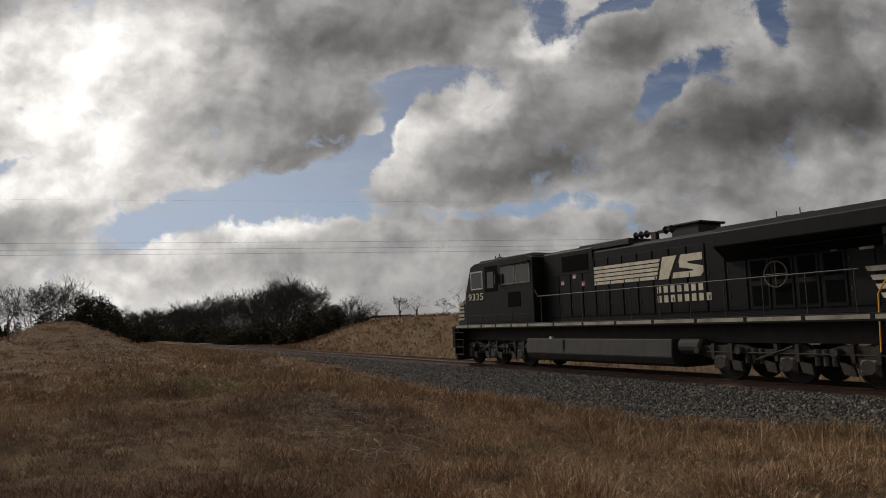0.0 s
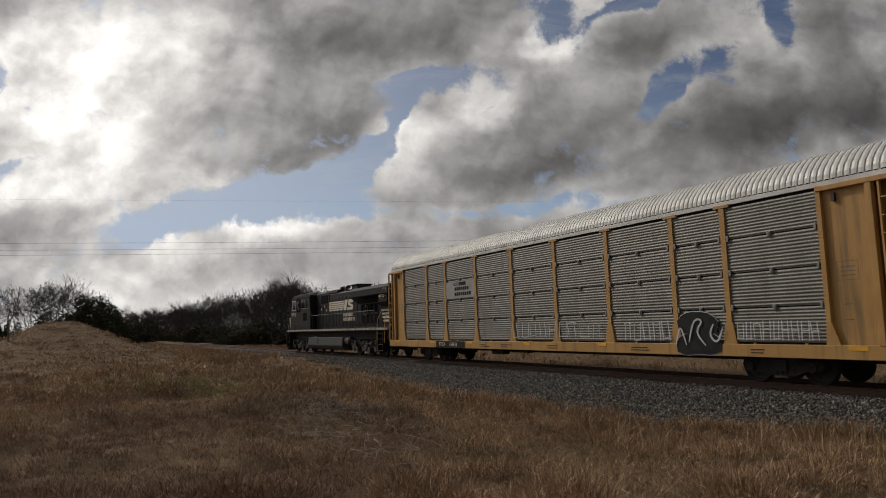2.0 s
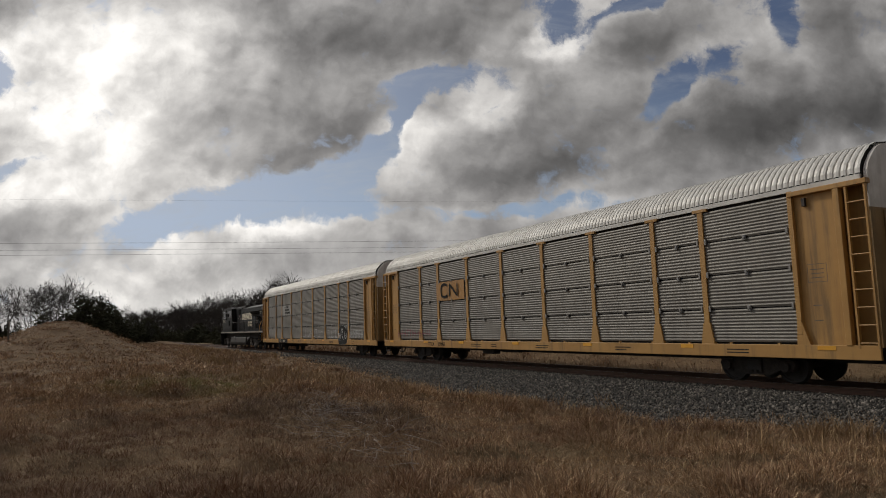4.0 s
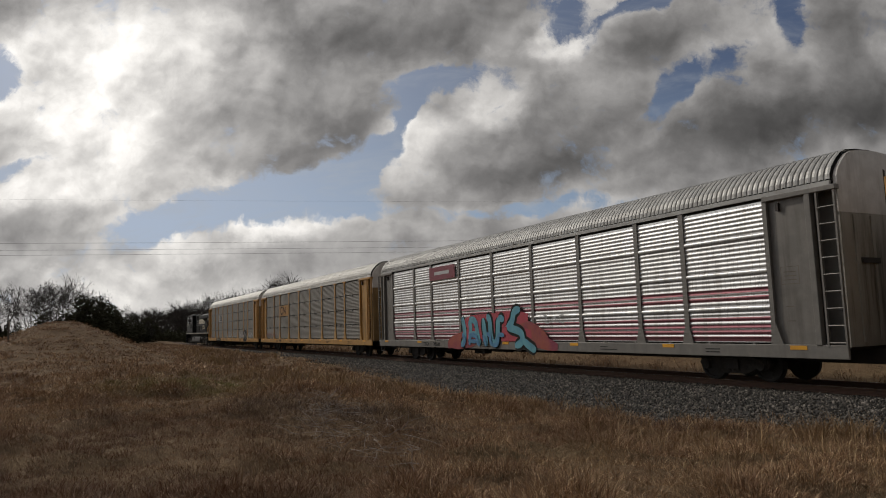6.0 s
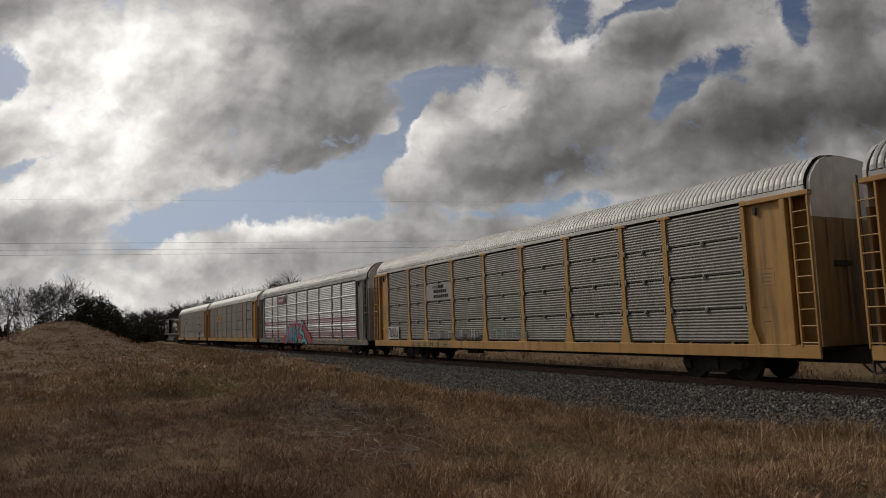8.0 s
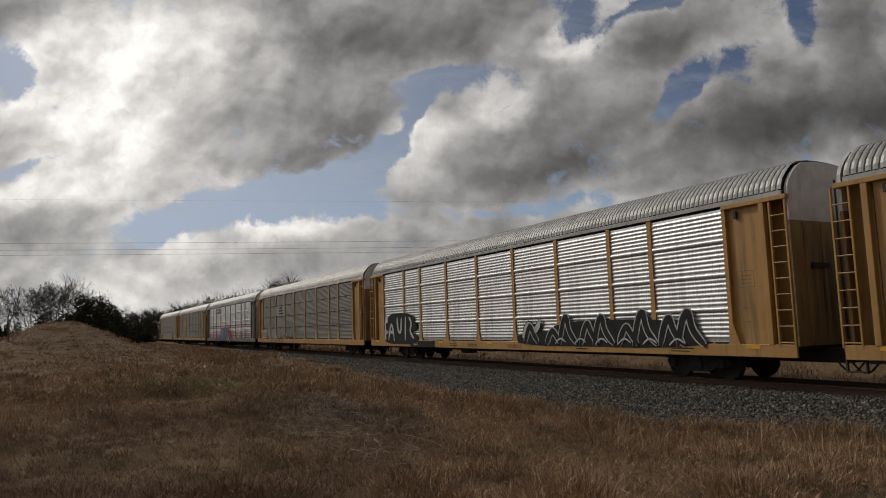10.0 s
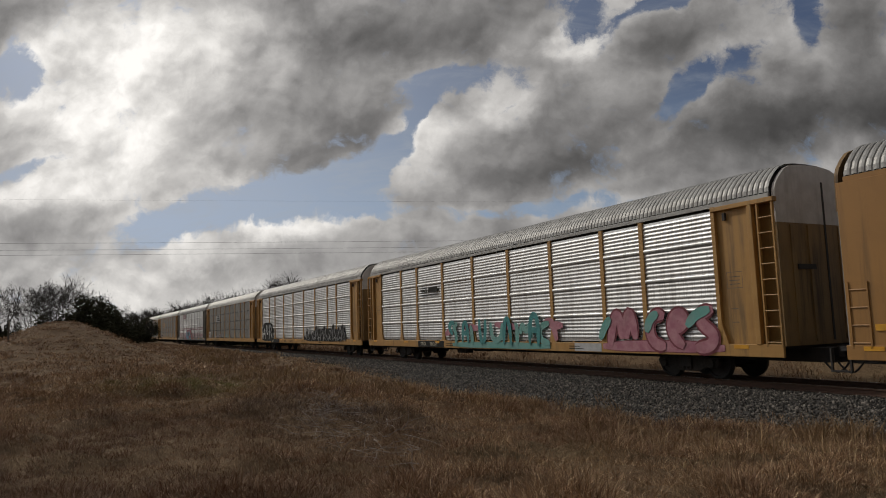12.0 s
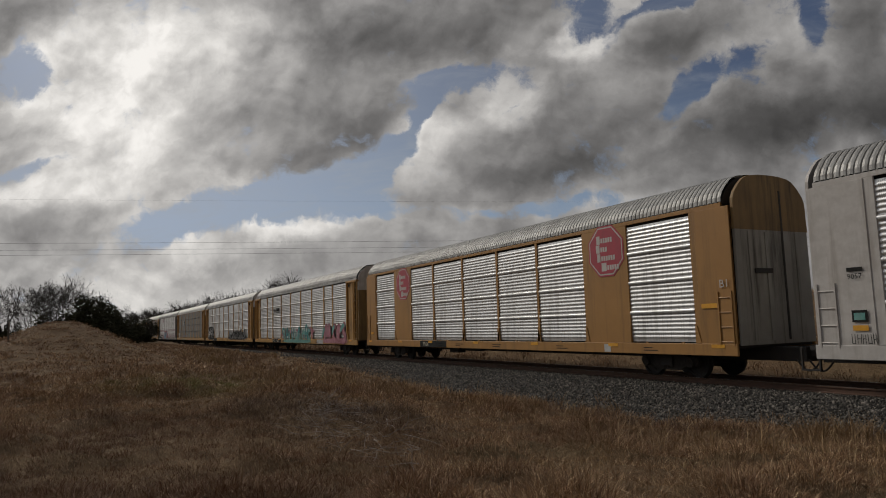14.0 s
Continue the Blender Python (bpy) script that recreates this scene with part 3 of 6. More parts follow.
def make_sideframe(bm):
    out = [(-1.16, 0.50), (-1.10, 0.60), (-0.70, 0.62), (-0.30, 0.80), (0.30, 0.80), (0.70, 0.62), (1.10, 0.60), (1.16, 0.50), (1.08, 0.36),
           (0.72, 0.36), (0.40, 0.22), (-0.40, 0.22), (-0.72, 0.36), (-1.08, 0.36)]
    bm_prism(bm, out, "y", -0.07, 0.07)
    for x in (-0.89, 0.89):
        bm_lathe(bm, [(0.13, -0.16), (0.13, 0.05)], (x, 0, 0.45), "y", 12)
        bm_box(bm, x - 0.16, x + 0.16, -0.10, 0.10, 0.50, 0.62)
    for x in (-0.15, 0.0, 0.15):
        bm_lathe(bm, [(0.06, 0.28), (0.06, 0.56)], (x, -0.06, 0), "z", 8)


def freight_truck(car, x):
    for s in (-1, 1):
        part("truck_sideframe", cached("truck_sideframe", make_sideframe, TRUCK), TRUCK, car, at=(x, s * 1.0, 0))
    part("truck_bolster", cached("truck_bolster", lambda bm: bm_box(bm, -0.2, 0.2, -1.15, 1.15, 0.35, 0.62), DARK), DARK, car, at=(x, 0, 0))
    for dx in (-0.89, 0.89):
        wheelset(car, x + dx, 0.46)


def coupler(car, x, way):
    bm = boxes((min(x, x + way * 0.9), max(x, x + way * 0.9), -0.09, 0.09, 0.72, 0.94))
    bm_box(bm, x + way * 0.72 - 0.15, x + way * 0.72 + 0.15, -0.16, 0.16, 0.68, 0.98)
    part("coupler", bm, DARK, car)
    bm = bmesh.new()
    last = None
    for k in range(9):
        a = k / 8
        p = Vector((x + way * (0.1 + 0.7 * a), -0.35, 0.62 - 0.30 * math.sin(math.pi * a)))
        if last is not None:
            bm_tube(bm, last, p, 0.025)
        last = p
    part("air_hose", bm, DARK, car)


def end_profile(top=True):
    pts = [(-SIDE * 0.97, 1.0), (SIDE * 0.97, 1.0)]
    return pts + [(y * 0.97, z - 0.02) for y, z in roof_profile()[::-1]]


def rack_car(number, label, body, sheet, style, roof=None, flush=False, sill=None, end_top=None, end_body=None):
    """A bi-level or tri-level rack car for new automobiles; x from its leading end."""
    car = new("autorack_car")
    tagged(car, label, "railcar", group="rack cars of the train")
    sill = sill or body
    roof = roof or ROOF
    x_side = [ENDS[0], *POSTS, ENDS[1]]
    front, rear = (0.25, 26.20) if flush else (-0.12, 26.95)
    part("roof", cached("roof|%g" % front, make_roof(front, rear), roof, smooth=False), roof, car, "ribbed galvanised roof")
    part("roof_lining", cached("roof_lining|%g" % front, lambda bm: bm_prism(bm, [(y * 0.985, z - 0.03) for y, z in roof_profile()], "x", front, rear), DARK), DARK, car)
    for s in (-1, 1):
        part("roof_rail", boxes((front, rear, s * SIDE - 0.03, s * SIDE + 0.03, 4.80, 4.92)), roof if not flush else body, car, bevel=0.008)
    # underframe
    for s in (-1, 1):
        part("side_sill", boxes((0.0 if flush else -0.40, 26.45 if flush else 27.06, s * (SIDE + 0.035) - 0.035, s * (SIDE + 0.035) + 0.035, 0.72, 1.05)), sill, car, bevel=0.01)
        k = ENDS[0]
        while k < 25:
            part("sill_cleat", cached("sill_cleat", lambda bm: bm_box(bm, -0.03, 0.03, -0.03, 0.03, 1.045, 1.09), sill), sill, car, at=(k, s * (SIDE + 0.02), 0))
            k += 1.44
    part("deck", boxes((-0.22, 26.4 if flush else 26.9, -1.55, 1.55, 0.92, 1.02)), DARK, car)
    part("centre_sill", boxes((-0.7, 27.5, -0.35, 0.35, 0.55, 0.92)), DARK, car)
    for k in range(9):
        part("cross_bearer", cached("cross_bearer", lambda bm: bm_box(bm, 0, 0.12, -1.5, 1.5, 0.66, 0.92), DARK), DARK, car, at=(4.5 + k * 2.25, 0, 0))
    part("brake_cylinder", boxes((9.0, 9.9, -0.9, -0.5, 0.45, 0.8), (10.4, 11.8, -0.8, -0.55, 0.55, 0.8)), DARK, car, bevel=0.03)
    for x in (3.4, 23.4):
        freight_truck(car, x)
    coupler(car, -0.3, -1)
    coupler(car, 27.1, 1)
    # inner lining so that no light passes through
    part("inner_wall", boxes((1.3, 25.0, -1.48, 1.48, 1.02, 4.85)), DARK, car)
    # ends
    for x0, x1 in ((0.0, 0.08), (26.45, 26.53)) if flush else ((-0.30, -0.22), (26.98, 27.06)):
        bm = bmesh.new()
        bm_prism(bm, end_profile(), "x", x0, x1)
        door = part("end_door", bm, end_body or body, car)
        out = x0 if x0 < 1 else x1
        part("door_seam", boxes((out - 0.012, out + 0.012, 0.38, 0.46, 1.1, 5.3)), DARK, door)
        for y in (-1.0, -0.3, 1.0):
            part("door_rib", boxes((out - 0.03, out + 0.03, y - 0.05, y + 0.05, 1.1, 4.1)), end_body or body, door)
        if end_top is not None:
            bm = bmesh.new()
            pts = [(-1.56, 4.15), (1.56, 4.15)] + [(y * 0.975, z - 0.015) for y, z in roof_profile()[::-1]]
            bm_prism(bm, pts, "x", x0 - 0.006, x1 + 0.006)
            part("end_door_top", bm, end_top, door)
        part("door_latch", boxes((out - 0.05, out + 0.05, -0.85, -0.15, 2.95, 3.08)), DARK, door)
    for s in (-1, 1):
        # end bays: a sunk sheet, a post and a deep recess behind the ladder
        if flush:
            for x0, x1 in ((0.08, ENDS[0] - 0.06), (ENDS[1] + 0.06, 26.45)):
                part("end_bay", boxes((x0, x1, s * SIDE - 0.05, s * SIDE + 0.02, 1.04, 4.80)), body, car, bevel=0.01)
        else:
            for x0, x1, xp, xr in ((0.52, ENDS[0] - 0.06, 0.30, (-0.22, 0.30)), (ENDS[1] + 0.06, 26.30, 26.30, (26.43, 26.98))):
                inner = s * (SIDE - 0.05)
                part("end_bay", boxes((x0, x1, inner - 0.02, inner + 0.02, 1.04, 4.80)), body, car, bevel=0.008)
                part("bay_post", boxes((xp, xp + 0.15, s * SIDE - 0.09, s * SIDE + 0.07, 1.04, 4.72)), body, car, bevel=0.01)
                deep = s * (SIDE - 0.42)
                part("bay_recess", boxes((xr[0] if xr[0] < 1 else xr[0] - 0.8, xr[1], deep - 0.02, deep + 0.02, 1.04, 4.80)), body, car)
                part("bay_header", boxes((min(x0, xr[0]) - 0.10, max(x1, xr[1]) + 0.12, s * SIDE - 0.10, s * SIDE + 0.08, 4.68, 4.80)), body, car, bevel=0.01)
                for z in (1.62, 1.98, 2.64, 2.74, 2.84):
                    part("bay_stencil", boxes((x0 + 0.28, x0 + 0.28 + (0.34 if z > 2 else 0.22), inner - 0.023, inner + 0.023, z, z + 0.018)), DUSTY, car)
                for xa, xb, za, zb in ((0.20, 0.70, 2.970, 2.982), (0.20, 0.70, 2.54, 2.552), (0.20, 0.211, 2.552, 2.97), (0.69, 0.70, 2.552, 2.97)):
                    part("stencil_frame", boxes((x0 + xa, min(x0 + xb, x1 - 0.02), inner - 0.022, inner + 0.022, za, zb)), DUSTY, car)
                part("bay_latch", boxes((x0 + 0.25, x0 + 0.33, s * SIDE - 0.05, s * SIDE + 0.05, 4.40, 4.60)), DARK, car)
        if not flush:
            for x in POSTS:
                ob = part("post", cached("post" if style == "fine" else "post|plain", make_post if style == "fine" else make_plain_post, body), body, car,
                          at=(x, s * SIDE, 0))
                if s > 0:
                    ob.rotation_euler.z = math.pi
            for x in ENDS:
                ob = part("end_post", cached("end_post", lambda bm: (bm_box(bm, -0.06, 0.06, -0.07, 0.06, 1.3, 4.82), bm_prism(bm, [(-0.1, 1.04), (0.25, 1.04), (0.06, 1.6), (-0.06, 1.6)], "y", -0.066, 0.06)), body), body, car, at=(x, s * SIDE, 0))
            for x0, x1 in zip(x_side, x_side[1:]):
                w = round(x1 - x0 - 0.16, 2)
                for row in range(4 if style == "fine" else 1):
                    ob = part("side_panel", cached("side_panel|%s%g row %d" % (style, w, row), make_panel(w, style, row), sheet, smooth=True), sheet, car, at=(x0 + 0.08, s * SIDE, 0))
                    if s > 0:
                        ob.rotation_euler.z = math.pi
                        ob.location.x = x1 - 0.08
                if s < 0 and style == "fine":
                    for z in (1.99, 2.93, 3.86):
                        # added black strip: paints the slot's shade over the wall behind
                        part("seam", boxes((x0 + 0.08, x1 - 0.08, -SIDE + 0.006, -SIDE + 0.012, z - 0.02, z + 0.02)), VOID, car)
                        part("latch", cached("latch", make_latch, LATCH), LATCH, car, at=((x0 + x1) / 2, -SIDE - 0.02, z))
                        for x in (x0 + 0.14, x1 - 0.14):
                            part("hinge", cached("hinge", lambda bm: bm_box(bm, -0.03, 0.03, -0.045, 0.0, -0.08, 0.08), LATCH), LATCH, car, at=(x, -SIDE - 0.02, z + 0.02))
        for x in ((0.15, 25.92) if flush else (-0.42, 26.60)):
            part("ladder", cached("ladder|%d" % flush, make_ladder(3.75 if not flush else 1.5), body), body, car, at=(x, s * (SIDE + 0.04), 0.98))
        part("corner_step", boxes((-0.5, 0.0, s * 1.5 - 0.04, s * 1.5 + 0.04, 0.42, 0.46), (-0.5, -0.46, s * 1.5 - 0.03, s * 1.5 + 0.03, 0.42, 0.98), (-0.04, 0.0, s * 1.5 - 0.03, s * 1.5 + 0.03, 0.42, 0.98)), DARK, car)
    moving.append((car, LEAD + PITCH_CAR * (number - 1)))
    return car


def flush_sides(car, body, sheet, layout):
    """Sides of smooth sheet bays and corrugated screens: rows of (x0, x1, corrugated)."""
    for s in (-1, 1):
        for x0, x1, corr in layout:
            if corr:
                w = round(x1 - x0, 2)
                ob = part("side_panel", cached("side_panel|wide%g" % w, make_panel(w, "wide"), sheet, smooth=True), sheet, car, at=(x0 if s < 0 else x1, s * (SIDE - 0.015), 0))
                if s > 0:
                    ob.rotation_euler.z = math.pi
                for x, d in ((x0, -1), (x1, 1)):
                    if w > 2.0:
                        bm = bmesh.new()
                        bm_prism(bm, [(x, 1.06), (x + d * 0.20, 1.06), (x + d * 0.07, 1.55), (x, 1.60)], "y", s * (SIDE + 0.045) - 0.012, s * (SIDE + 0.045) + 0.012)
                        part("gusset", bm, body, car, bevel=0.004)
            else:
                part("side_sheet", boxes((x0, x1, s * SIDE - 0.03, s * SIDE + 0.03, 1.05, 4.80)), body, car, bevel=0.008)


def ribbon(bm, pts, width, y, rnd):
    """A flat painted stroke along smoothed points (x, z), a few millimetres thick, with round ends."""
    path = []
    for a, b in zip(pts, pts[1:]):
        for k in range(4):
            path.append((a[0] + (b[0] - a[0]) * k / 4, a[1] + (b[1] - a[1]) * k / 4))
    path.append(pts[-1])
    for _ in range(5):
        path = [path[0]] + [((p[0] + 2 * q[0] + r[0]) / 4, (p[1] + 2 * q[1] + r[1]) / 4) for p, q, r in zip(path, path[1:], path[2:])] + [path[-1]]
    left, right = [], []
    for i, p in enumerate(path):
        q, r = path[max(i - 1, 0)], path[min(i + 1, len(path) - 1)]
        d = Vector((r[0] - q[0], 0, r[1] - q[1])).normalized()
        n = Vector((-d.z, 0, d.x)) * width * (0.5 if i in (0, len(path) - 1) else 0.85 if i in (1, len(path) - 2) else 1.0)
        c = Vector((p[0], y - 0.0003 * i, p[1]))
        left.append(bm.verts.new(c + n))
        right.append(bm.verts.new(c - n))
    for i in range(len(path) - 1):
        bm.faces.new((left[i], right[i], right[i + 1], left[i + 1]))


def spray(car, x0, x1, z0, z1, mats, seed, letters=5, weight=0.13, rim=None, name="graffiti"):
    """Spray-painted shapes too wild to read, each a bent stroke with a darker rim behind it."""
    r = random.Random(seed)
    w = (x1 - x0) / letters
    for k in range(letters):
        ox, hz = x0 + w * k, (z1 - z0) * r.uniform(0.85, 1.05)
        lean = r.uniform(-0.15, 0.15)
        strokes = [[(ox + w * (a + lean * q), z0 + hz * q) for q in (0.0, 0.35, 0.7, 1.0)] for a in (r.uniform(0.05, 0.25), r.uniform(0.65, 0.9))]
        q = r.choice((0.1, 0.5, 0.9))
        strokes.append([(ox + w * (0.1 + lean * q), z0 + hz * q), (ox + w * 0.5, z0 + hz * (q + r.uniform(-0.12, 0.12))), (ox + w * (0.95 + lean * q), z0 + hz * q)])
        for mat, wide, y in ((rim, weight * 1.4, -SIDE - 0.074), (mats[k % len(mats)], weight, -SIDE - 0.090)):
            if mat is not None:
                for j, pts in enumerate(strokes):
                    bm = bmesh.new()
                    ribbon(bm, pts, wide * hz, y - 0.0002 * k - 0.005 * j, r)
                    part(name, bm, mat, car)


car1 = rack_car(1, "rack car with dull grey corrugated sides, yellow posts and sill", YELLOW, GALV, "fine", end_top=WHITE, end_body=SOOT_SHADE)
car2 = rack_car(2, "rack car with grey corrugated sides, yellow posts and emblem panel", YELLOW, GALV, "fine", end_top=WHITE, end_body=SOOT_SHADE)
car3 = rack_car(3, "silver rack car with maroon stripes, grey posts and blue graffiti", GREY, STRIPED, "wide", sill=GREY, roof=ROOF_GREY, end_body=SOOT_SHADE_PALE, end_top=WHITE)
car4 = rack_car(4, "weathered rack car with dull grey sides and broad yellow posts", YELLOW, GALV, "fine", end_top=WHITE, end_body=SOOT_SHADE)
car5 = rack_car(5, "rack car with silver sides, yellow posts and black graffiti", YELLOW, SILVER, "wide", end_top=WHITE, end_body=SOOT_SHADE, roof=ROOF_GREY)
car6 = rack_car(6, "bright silver rack car with yellow posts, teal and pink graffiti", YELLOW, SILVER, "wide", end_top=WHITE, end_body=SOOT_SHADE, roof=ROOF_GREY)
car7 = rack_car(7, "ochre-yellow rack car with silver screens and red octagon emblems", YELLOW_CLEAN, SILVER, "wide", flush=True, roof=ROOF_GREY, end_body=SOOT_SHADE_PALE, end_top=SOOT_SHADE)
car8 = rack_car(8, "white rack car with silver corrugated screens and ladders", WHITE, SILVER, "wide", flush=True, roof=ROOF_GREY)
KCS = [(0.08, 1.55, 0), (1.55, 4.10, 1), (4.10, 6.25, 0), (6.25, 8.72, 1), (8.72, 8.86, 0), (8.86, 11.65, 1), (11.65, 11.79, 0), (11.79, 14.6, 1), (14.6, 14.74, 0),
       (14.74, 17.45, 1), (17.45, 17.59, 0), (17.59, 20.26, 1), (20.26, 22.46, 0), (22.46, 25.05, 1), (25.05, 26.45, 0)]
flush_sides(car7, YELLOW_CLEAN, SILVER, KCS)
flush_sides(car8, WHITE, SILVER, [(0.08, 1.68, 0), (1.68, 4.3, 1), (4.3, 4.44, 0), (4.44, 6.5, 1), (6.5, 6.64, 0), (6.64, 25.0, 1), (25.0, 26.45, 0)])


# ---- locomotive ----
def locomotive():
    loco = new("locomotive")
    tagged(loco, "black six-axle diesel locomotive with cream stripes and emblem", "locomotive")

    def add(name, bm, mat=BLACK, label="", bevel=0.0, smooth=False, at=(0, 0, 0), under=None):
        return part(name, bm, mat, under or loco, label, smooth, bevel, at)

    # platform and pilot
    add("platform", boxes((0.35, 21.7, -1.52, 1.52, 1.58, 1.78)), bevel=0.015)
    add("underframe", boxes((0.6, 21.3, -0.9, 0.9, 1.05, 1.58)), DARK)
    for s in (-1, 1):
        x = 0.5
        while x < 21.2:
            w = 1.55 if x > 5.5 else 1.05
            add("sill_stripe", boxes((x, min(x + w, 21.3), s * 1.523 - 0.004, s * 1.523 + 0.004, 1.64, 1.745)), WORN_STRIPE)
            x += w + 0.12
    bm = bmesh.new()
    bm_prism(bm, [(0.10, -1.50), (0.45, -1.50), (0.45, 1.50), (0.10, 1.50), (-0.02, 0.6), (-0.02, -0.6)], "z", 0.75, 1.70)
    add("pilot", bm)
    bm = bmesh.new()
    bm_prism(bm, [(0.30, -1.45), (0.42, -1.45), (0.42, 1.45), (0.30, 1.45), (-0.22, 0.0)], "z", 0.16, 0.75)
    add("plow", bm, DARK)
    add("coupler", boxes((-0.55, 0.1, -0.1, 0.1, 0.72, 0.98), (-0.6, -0.35, -0.17, 0.17, 0.68, 1.02)), DARK)
    add("coupler", boxes((21.7, 22.45, -0.1, 0.1, 0.72, 0.98)), DARK)
    for s in (-1, 1):
        for x0 in (0.42, 19.95):
            for k in range(4):
                add("step", boxes((x0, x0 + 0.75, s * 1.40 - 0.13, s * 1.40 + 0.13, 0.42 + k * 0.33, 0.45 + k * 0.33)), DARK)
            for xa in (x0 - 0.03, x0 + 0.75):
                add("step_side", boxes((xa, xa + 0.03, s * 1.40 - 0.14, s * 1.40 + 0.14, 0.38, 1.6)), BLACK)
    # nose and cab
    bm = bmesh.new()
    lower = [(0.36, -1.28), (1.75, -1.50), (1.75, 1.50), (0.36, 1.28), (0.16, 0.6), (0.16, -0.6)]
    v0 = [bm.verts.new((x, y, 1.78)) for x, y in lower]
    v1 = [bm.verts.new((x + 0.12, y * 0.98, 2.72)) for x, y in lower]
    v2 = [bm.verts.new((x + (0.75 if x < 1 else 0.0), y * 0.86, 3.16)) for x, y in lower]
    for a, b in ((v0, v1), (v1, v2)):
        for k in range(6):
            bm.faces.new((a[k], a[(k + 1) % 6], b[(k + 1) % 6], b[k]))
    bm.faces.new(v2)
    bm.faces.new(v0[::-1])
    nose = add("nose", bm, bevel=0.04)
    for k in range(5):
        z = 1.98 + k * 0.17
        for s in (-1, 1):
            bm = bmesh.new()
            a, b = Vector((0.42, s * 1.315, z)), Vector((1.15, s * 1.43, z))
            q = [bm.verts.new(p) for p in (a, b, b + Vector((0.02, 0, 0.10)), a + Vector((0.03, 0, 0.10)))]
            bm.faces.new(q)
            bmesh.ops.solidify(bm, geom=list(bm.faces), thickness=0.05)
            part("nose_stripe", bm, CREAM, nose)
    bm = bmesh.new()
    bm_prism(bm, [(1.45, 1.78), (6.75, 1.78), (6.75, 4.36), (6.3, 4.44), (2.35, 4.46), (1.95, 4.34), (1.45, 3.15)], "y", -1.50, 1.50)
    bm_prism(bm, [(1.75, 4.44), (6.55, 4.42), (6.3, 4.58), (2.2, 4.60)], "y", -1.10, 1.10)
    cab = add("cab", bm, bevel=0.03)
    for s in (-1, 1):
        y = s * 1.505
        for x0, x1, z0, z1 in ((2.05, 2.95, 3.35, 4.05), (4.55, 5.45, 3.42, 4.10), (5.62, 6.52, 3.42, 4.10)):
            w = part("side_window", boxes((x0, x1, y - 0.012, y + 0.012, z0, z1)), GLASS, cab, "dark cab glass")
            part("window_frame", boxes((x0 - 0.05, x1 + 0.05, y - 0.02, y + 0.02, z1, z1 + 0.05), (x0 - 0.05, x1 + 0.05, y - 0.02, y + 0.02, z0 - 0.05, z0),
                                       (x0 - 0.05, x0, y - 0.02, y + 0.02, z0, z1), (x1, x1 + 0.05, y - 0.02, y + 0.02, z0, z1)), PALE if x0 < 3 else GREY, w)
        # door lies flat; its black colour stands for the shade of a recess
        part("cab_door", boxes((3.2, 4.2, y - 0.012, y + 0.012, 3.15, 4.25)), VOID, cab, bevel=0.006)
        part("door_window", boxes((3.4, 3.9, y - 0.02, y + 0.02, 3.3, 4.0)), GLASS, cab)
        part("awning", boxes((4.4, 6.6, y - 0.12, y + 0.12, 4.18, 4.22)), BLACK, cab)
        part("mirror", boxes((4.32, 4.40, y + s * 0.02 - 0.02, y + s * 0.22 + 0.02, 3.45, 3.85)) if s > 0 else boxes((4.32, 4.40, y - 0.24, y - 0.02, 3.45, 3.85)), DARK, cab)
        part("access_door", boxes((4.95, 5.85, y - 0.012, y + 0.012, 2.45, 3.05)), VOID, cab, bevel=0.008)
        for k in range(4):
            part("hatch", boxes((1.9 + k * 1.2, 2.85 + k * 1.2, y - 0.010, y + 0.010, 1.86, 2.16)), BLACK, cab, bevel=0.006)
    for y0 in (-1.2, 0.1):
        bm = bmesh.new()
        q = [bm.verts.new(p) for p in ((1.53, y0, 3.32), (1.53, y0 + 1.1, 3.32), (1.86, y0 + 1.1, 4.12), (1.86, y0, 4.12))]
        bm.faces.new(q)
        bmesh.ops.solidify(bm, geom=list(bm.faces), thickness=0.03)
        part("windshield", bm, GLASS, cab)
    num = part("number", lettering("9335", 0.30, CREAM), CREAM, cab, "cream road number", at=(1.74, -1.522, 2.84))
    num.scale.x = 1.55
    for x, y in ((2.6, -0.6), (3.4, -0.9), (3.2, 0.2)):
        part("antenna", boxes((x, x + 0.25, y - 0.08, y + 0.08, 4.58, 4.66), (x + 0.1, x + 0.13, y - 0.02, y + 0.02, 4.6, 4.80)), DARK, cab)
    # long hood
    bm = bmesh.new()
    bm_prism(bm, [(-0.98, 1.78), (0.98, 1.78), (0.98, 4.20), (0.90, 4.30), (-0.90, 4.30), (-0.98, 4.20)], "x", 6.75, 20.75)
    hood = add("hood", bm, bevel=0.015)
    bm = bmesh.new()
    bm_prism(bm, [(-1.02, 3.50), (1.02, 3.50), (1.02, 4.38), (0.92, 4.46), (-0.92, 4.46), (-1.02, 4.38)], "x", 6.85, 9.75)
    box = add("equipment_box", bm, bevel=0.02)
    part("grille", boxes((8.0, 9.5, -1.035, -1.0, 3.62, 4.20)), VOID, box)
    part("grille", boxes((8.0, 9.5, 1.0, 1.035, 3.62, 4.20)), VOID, box)
    add("brake_hatch", boxes((9.0, 11.6, -1.0, 1.0, 4.28, 4.50)), DARK, bevel=0.03)
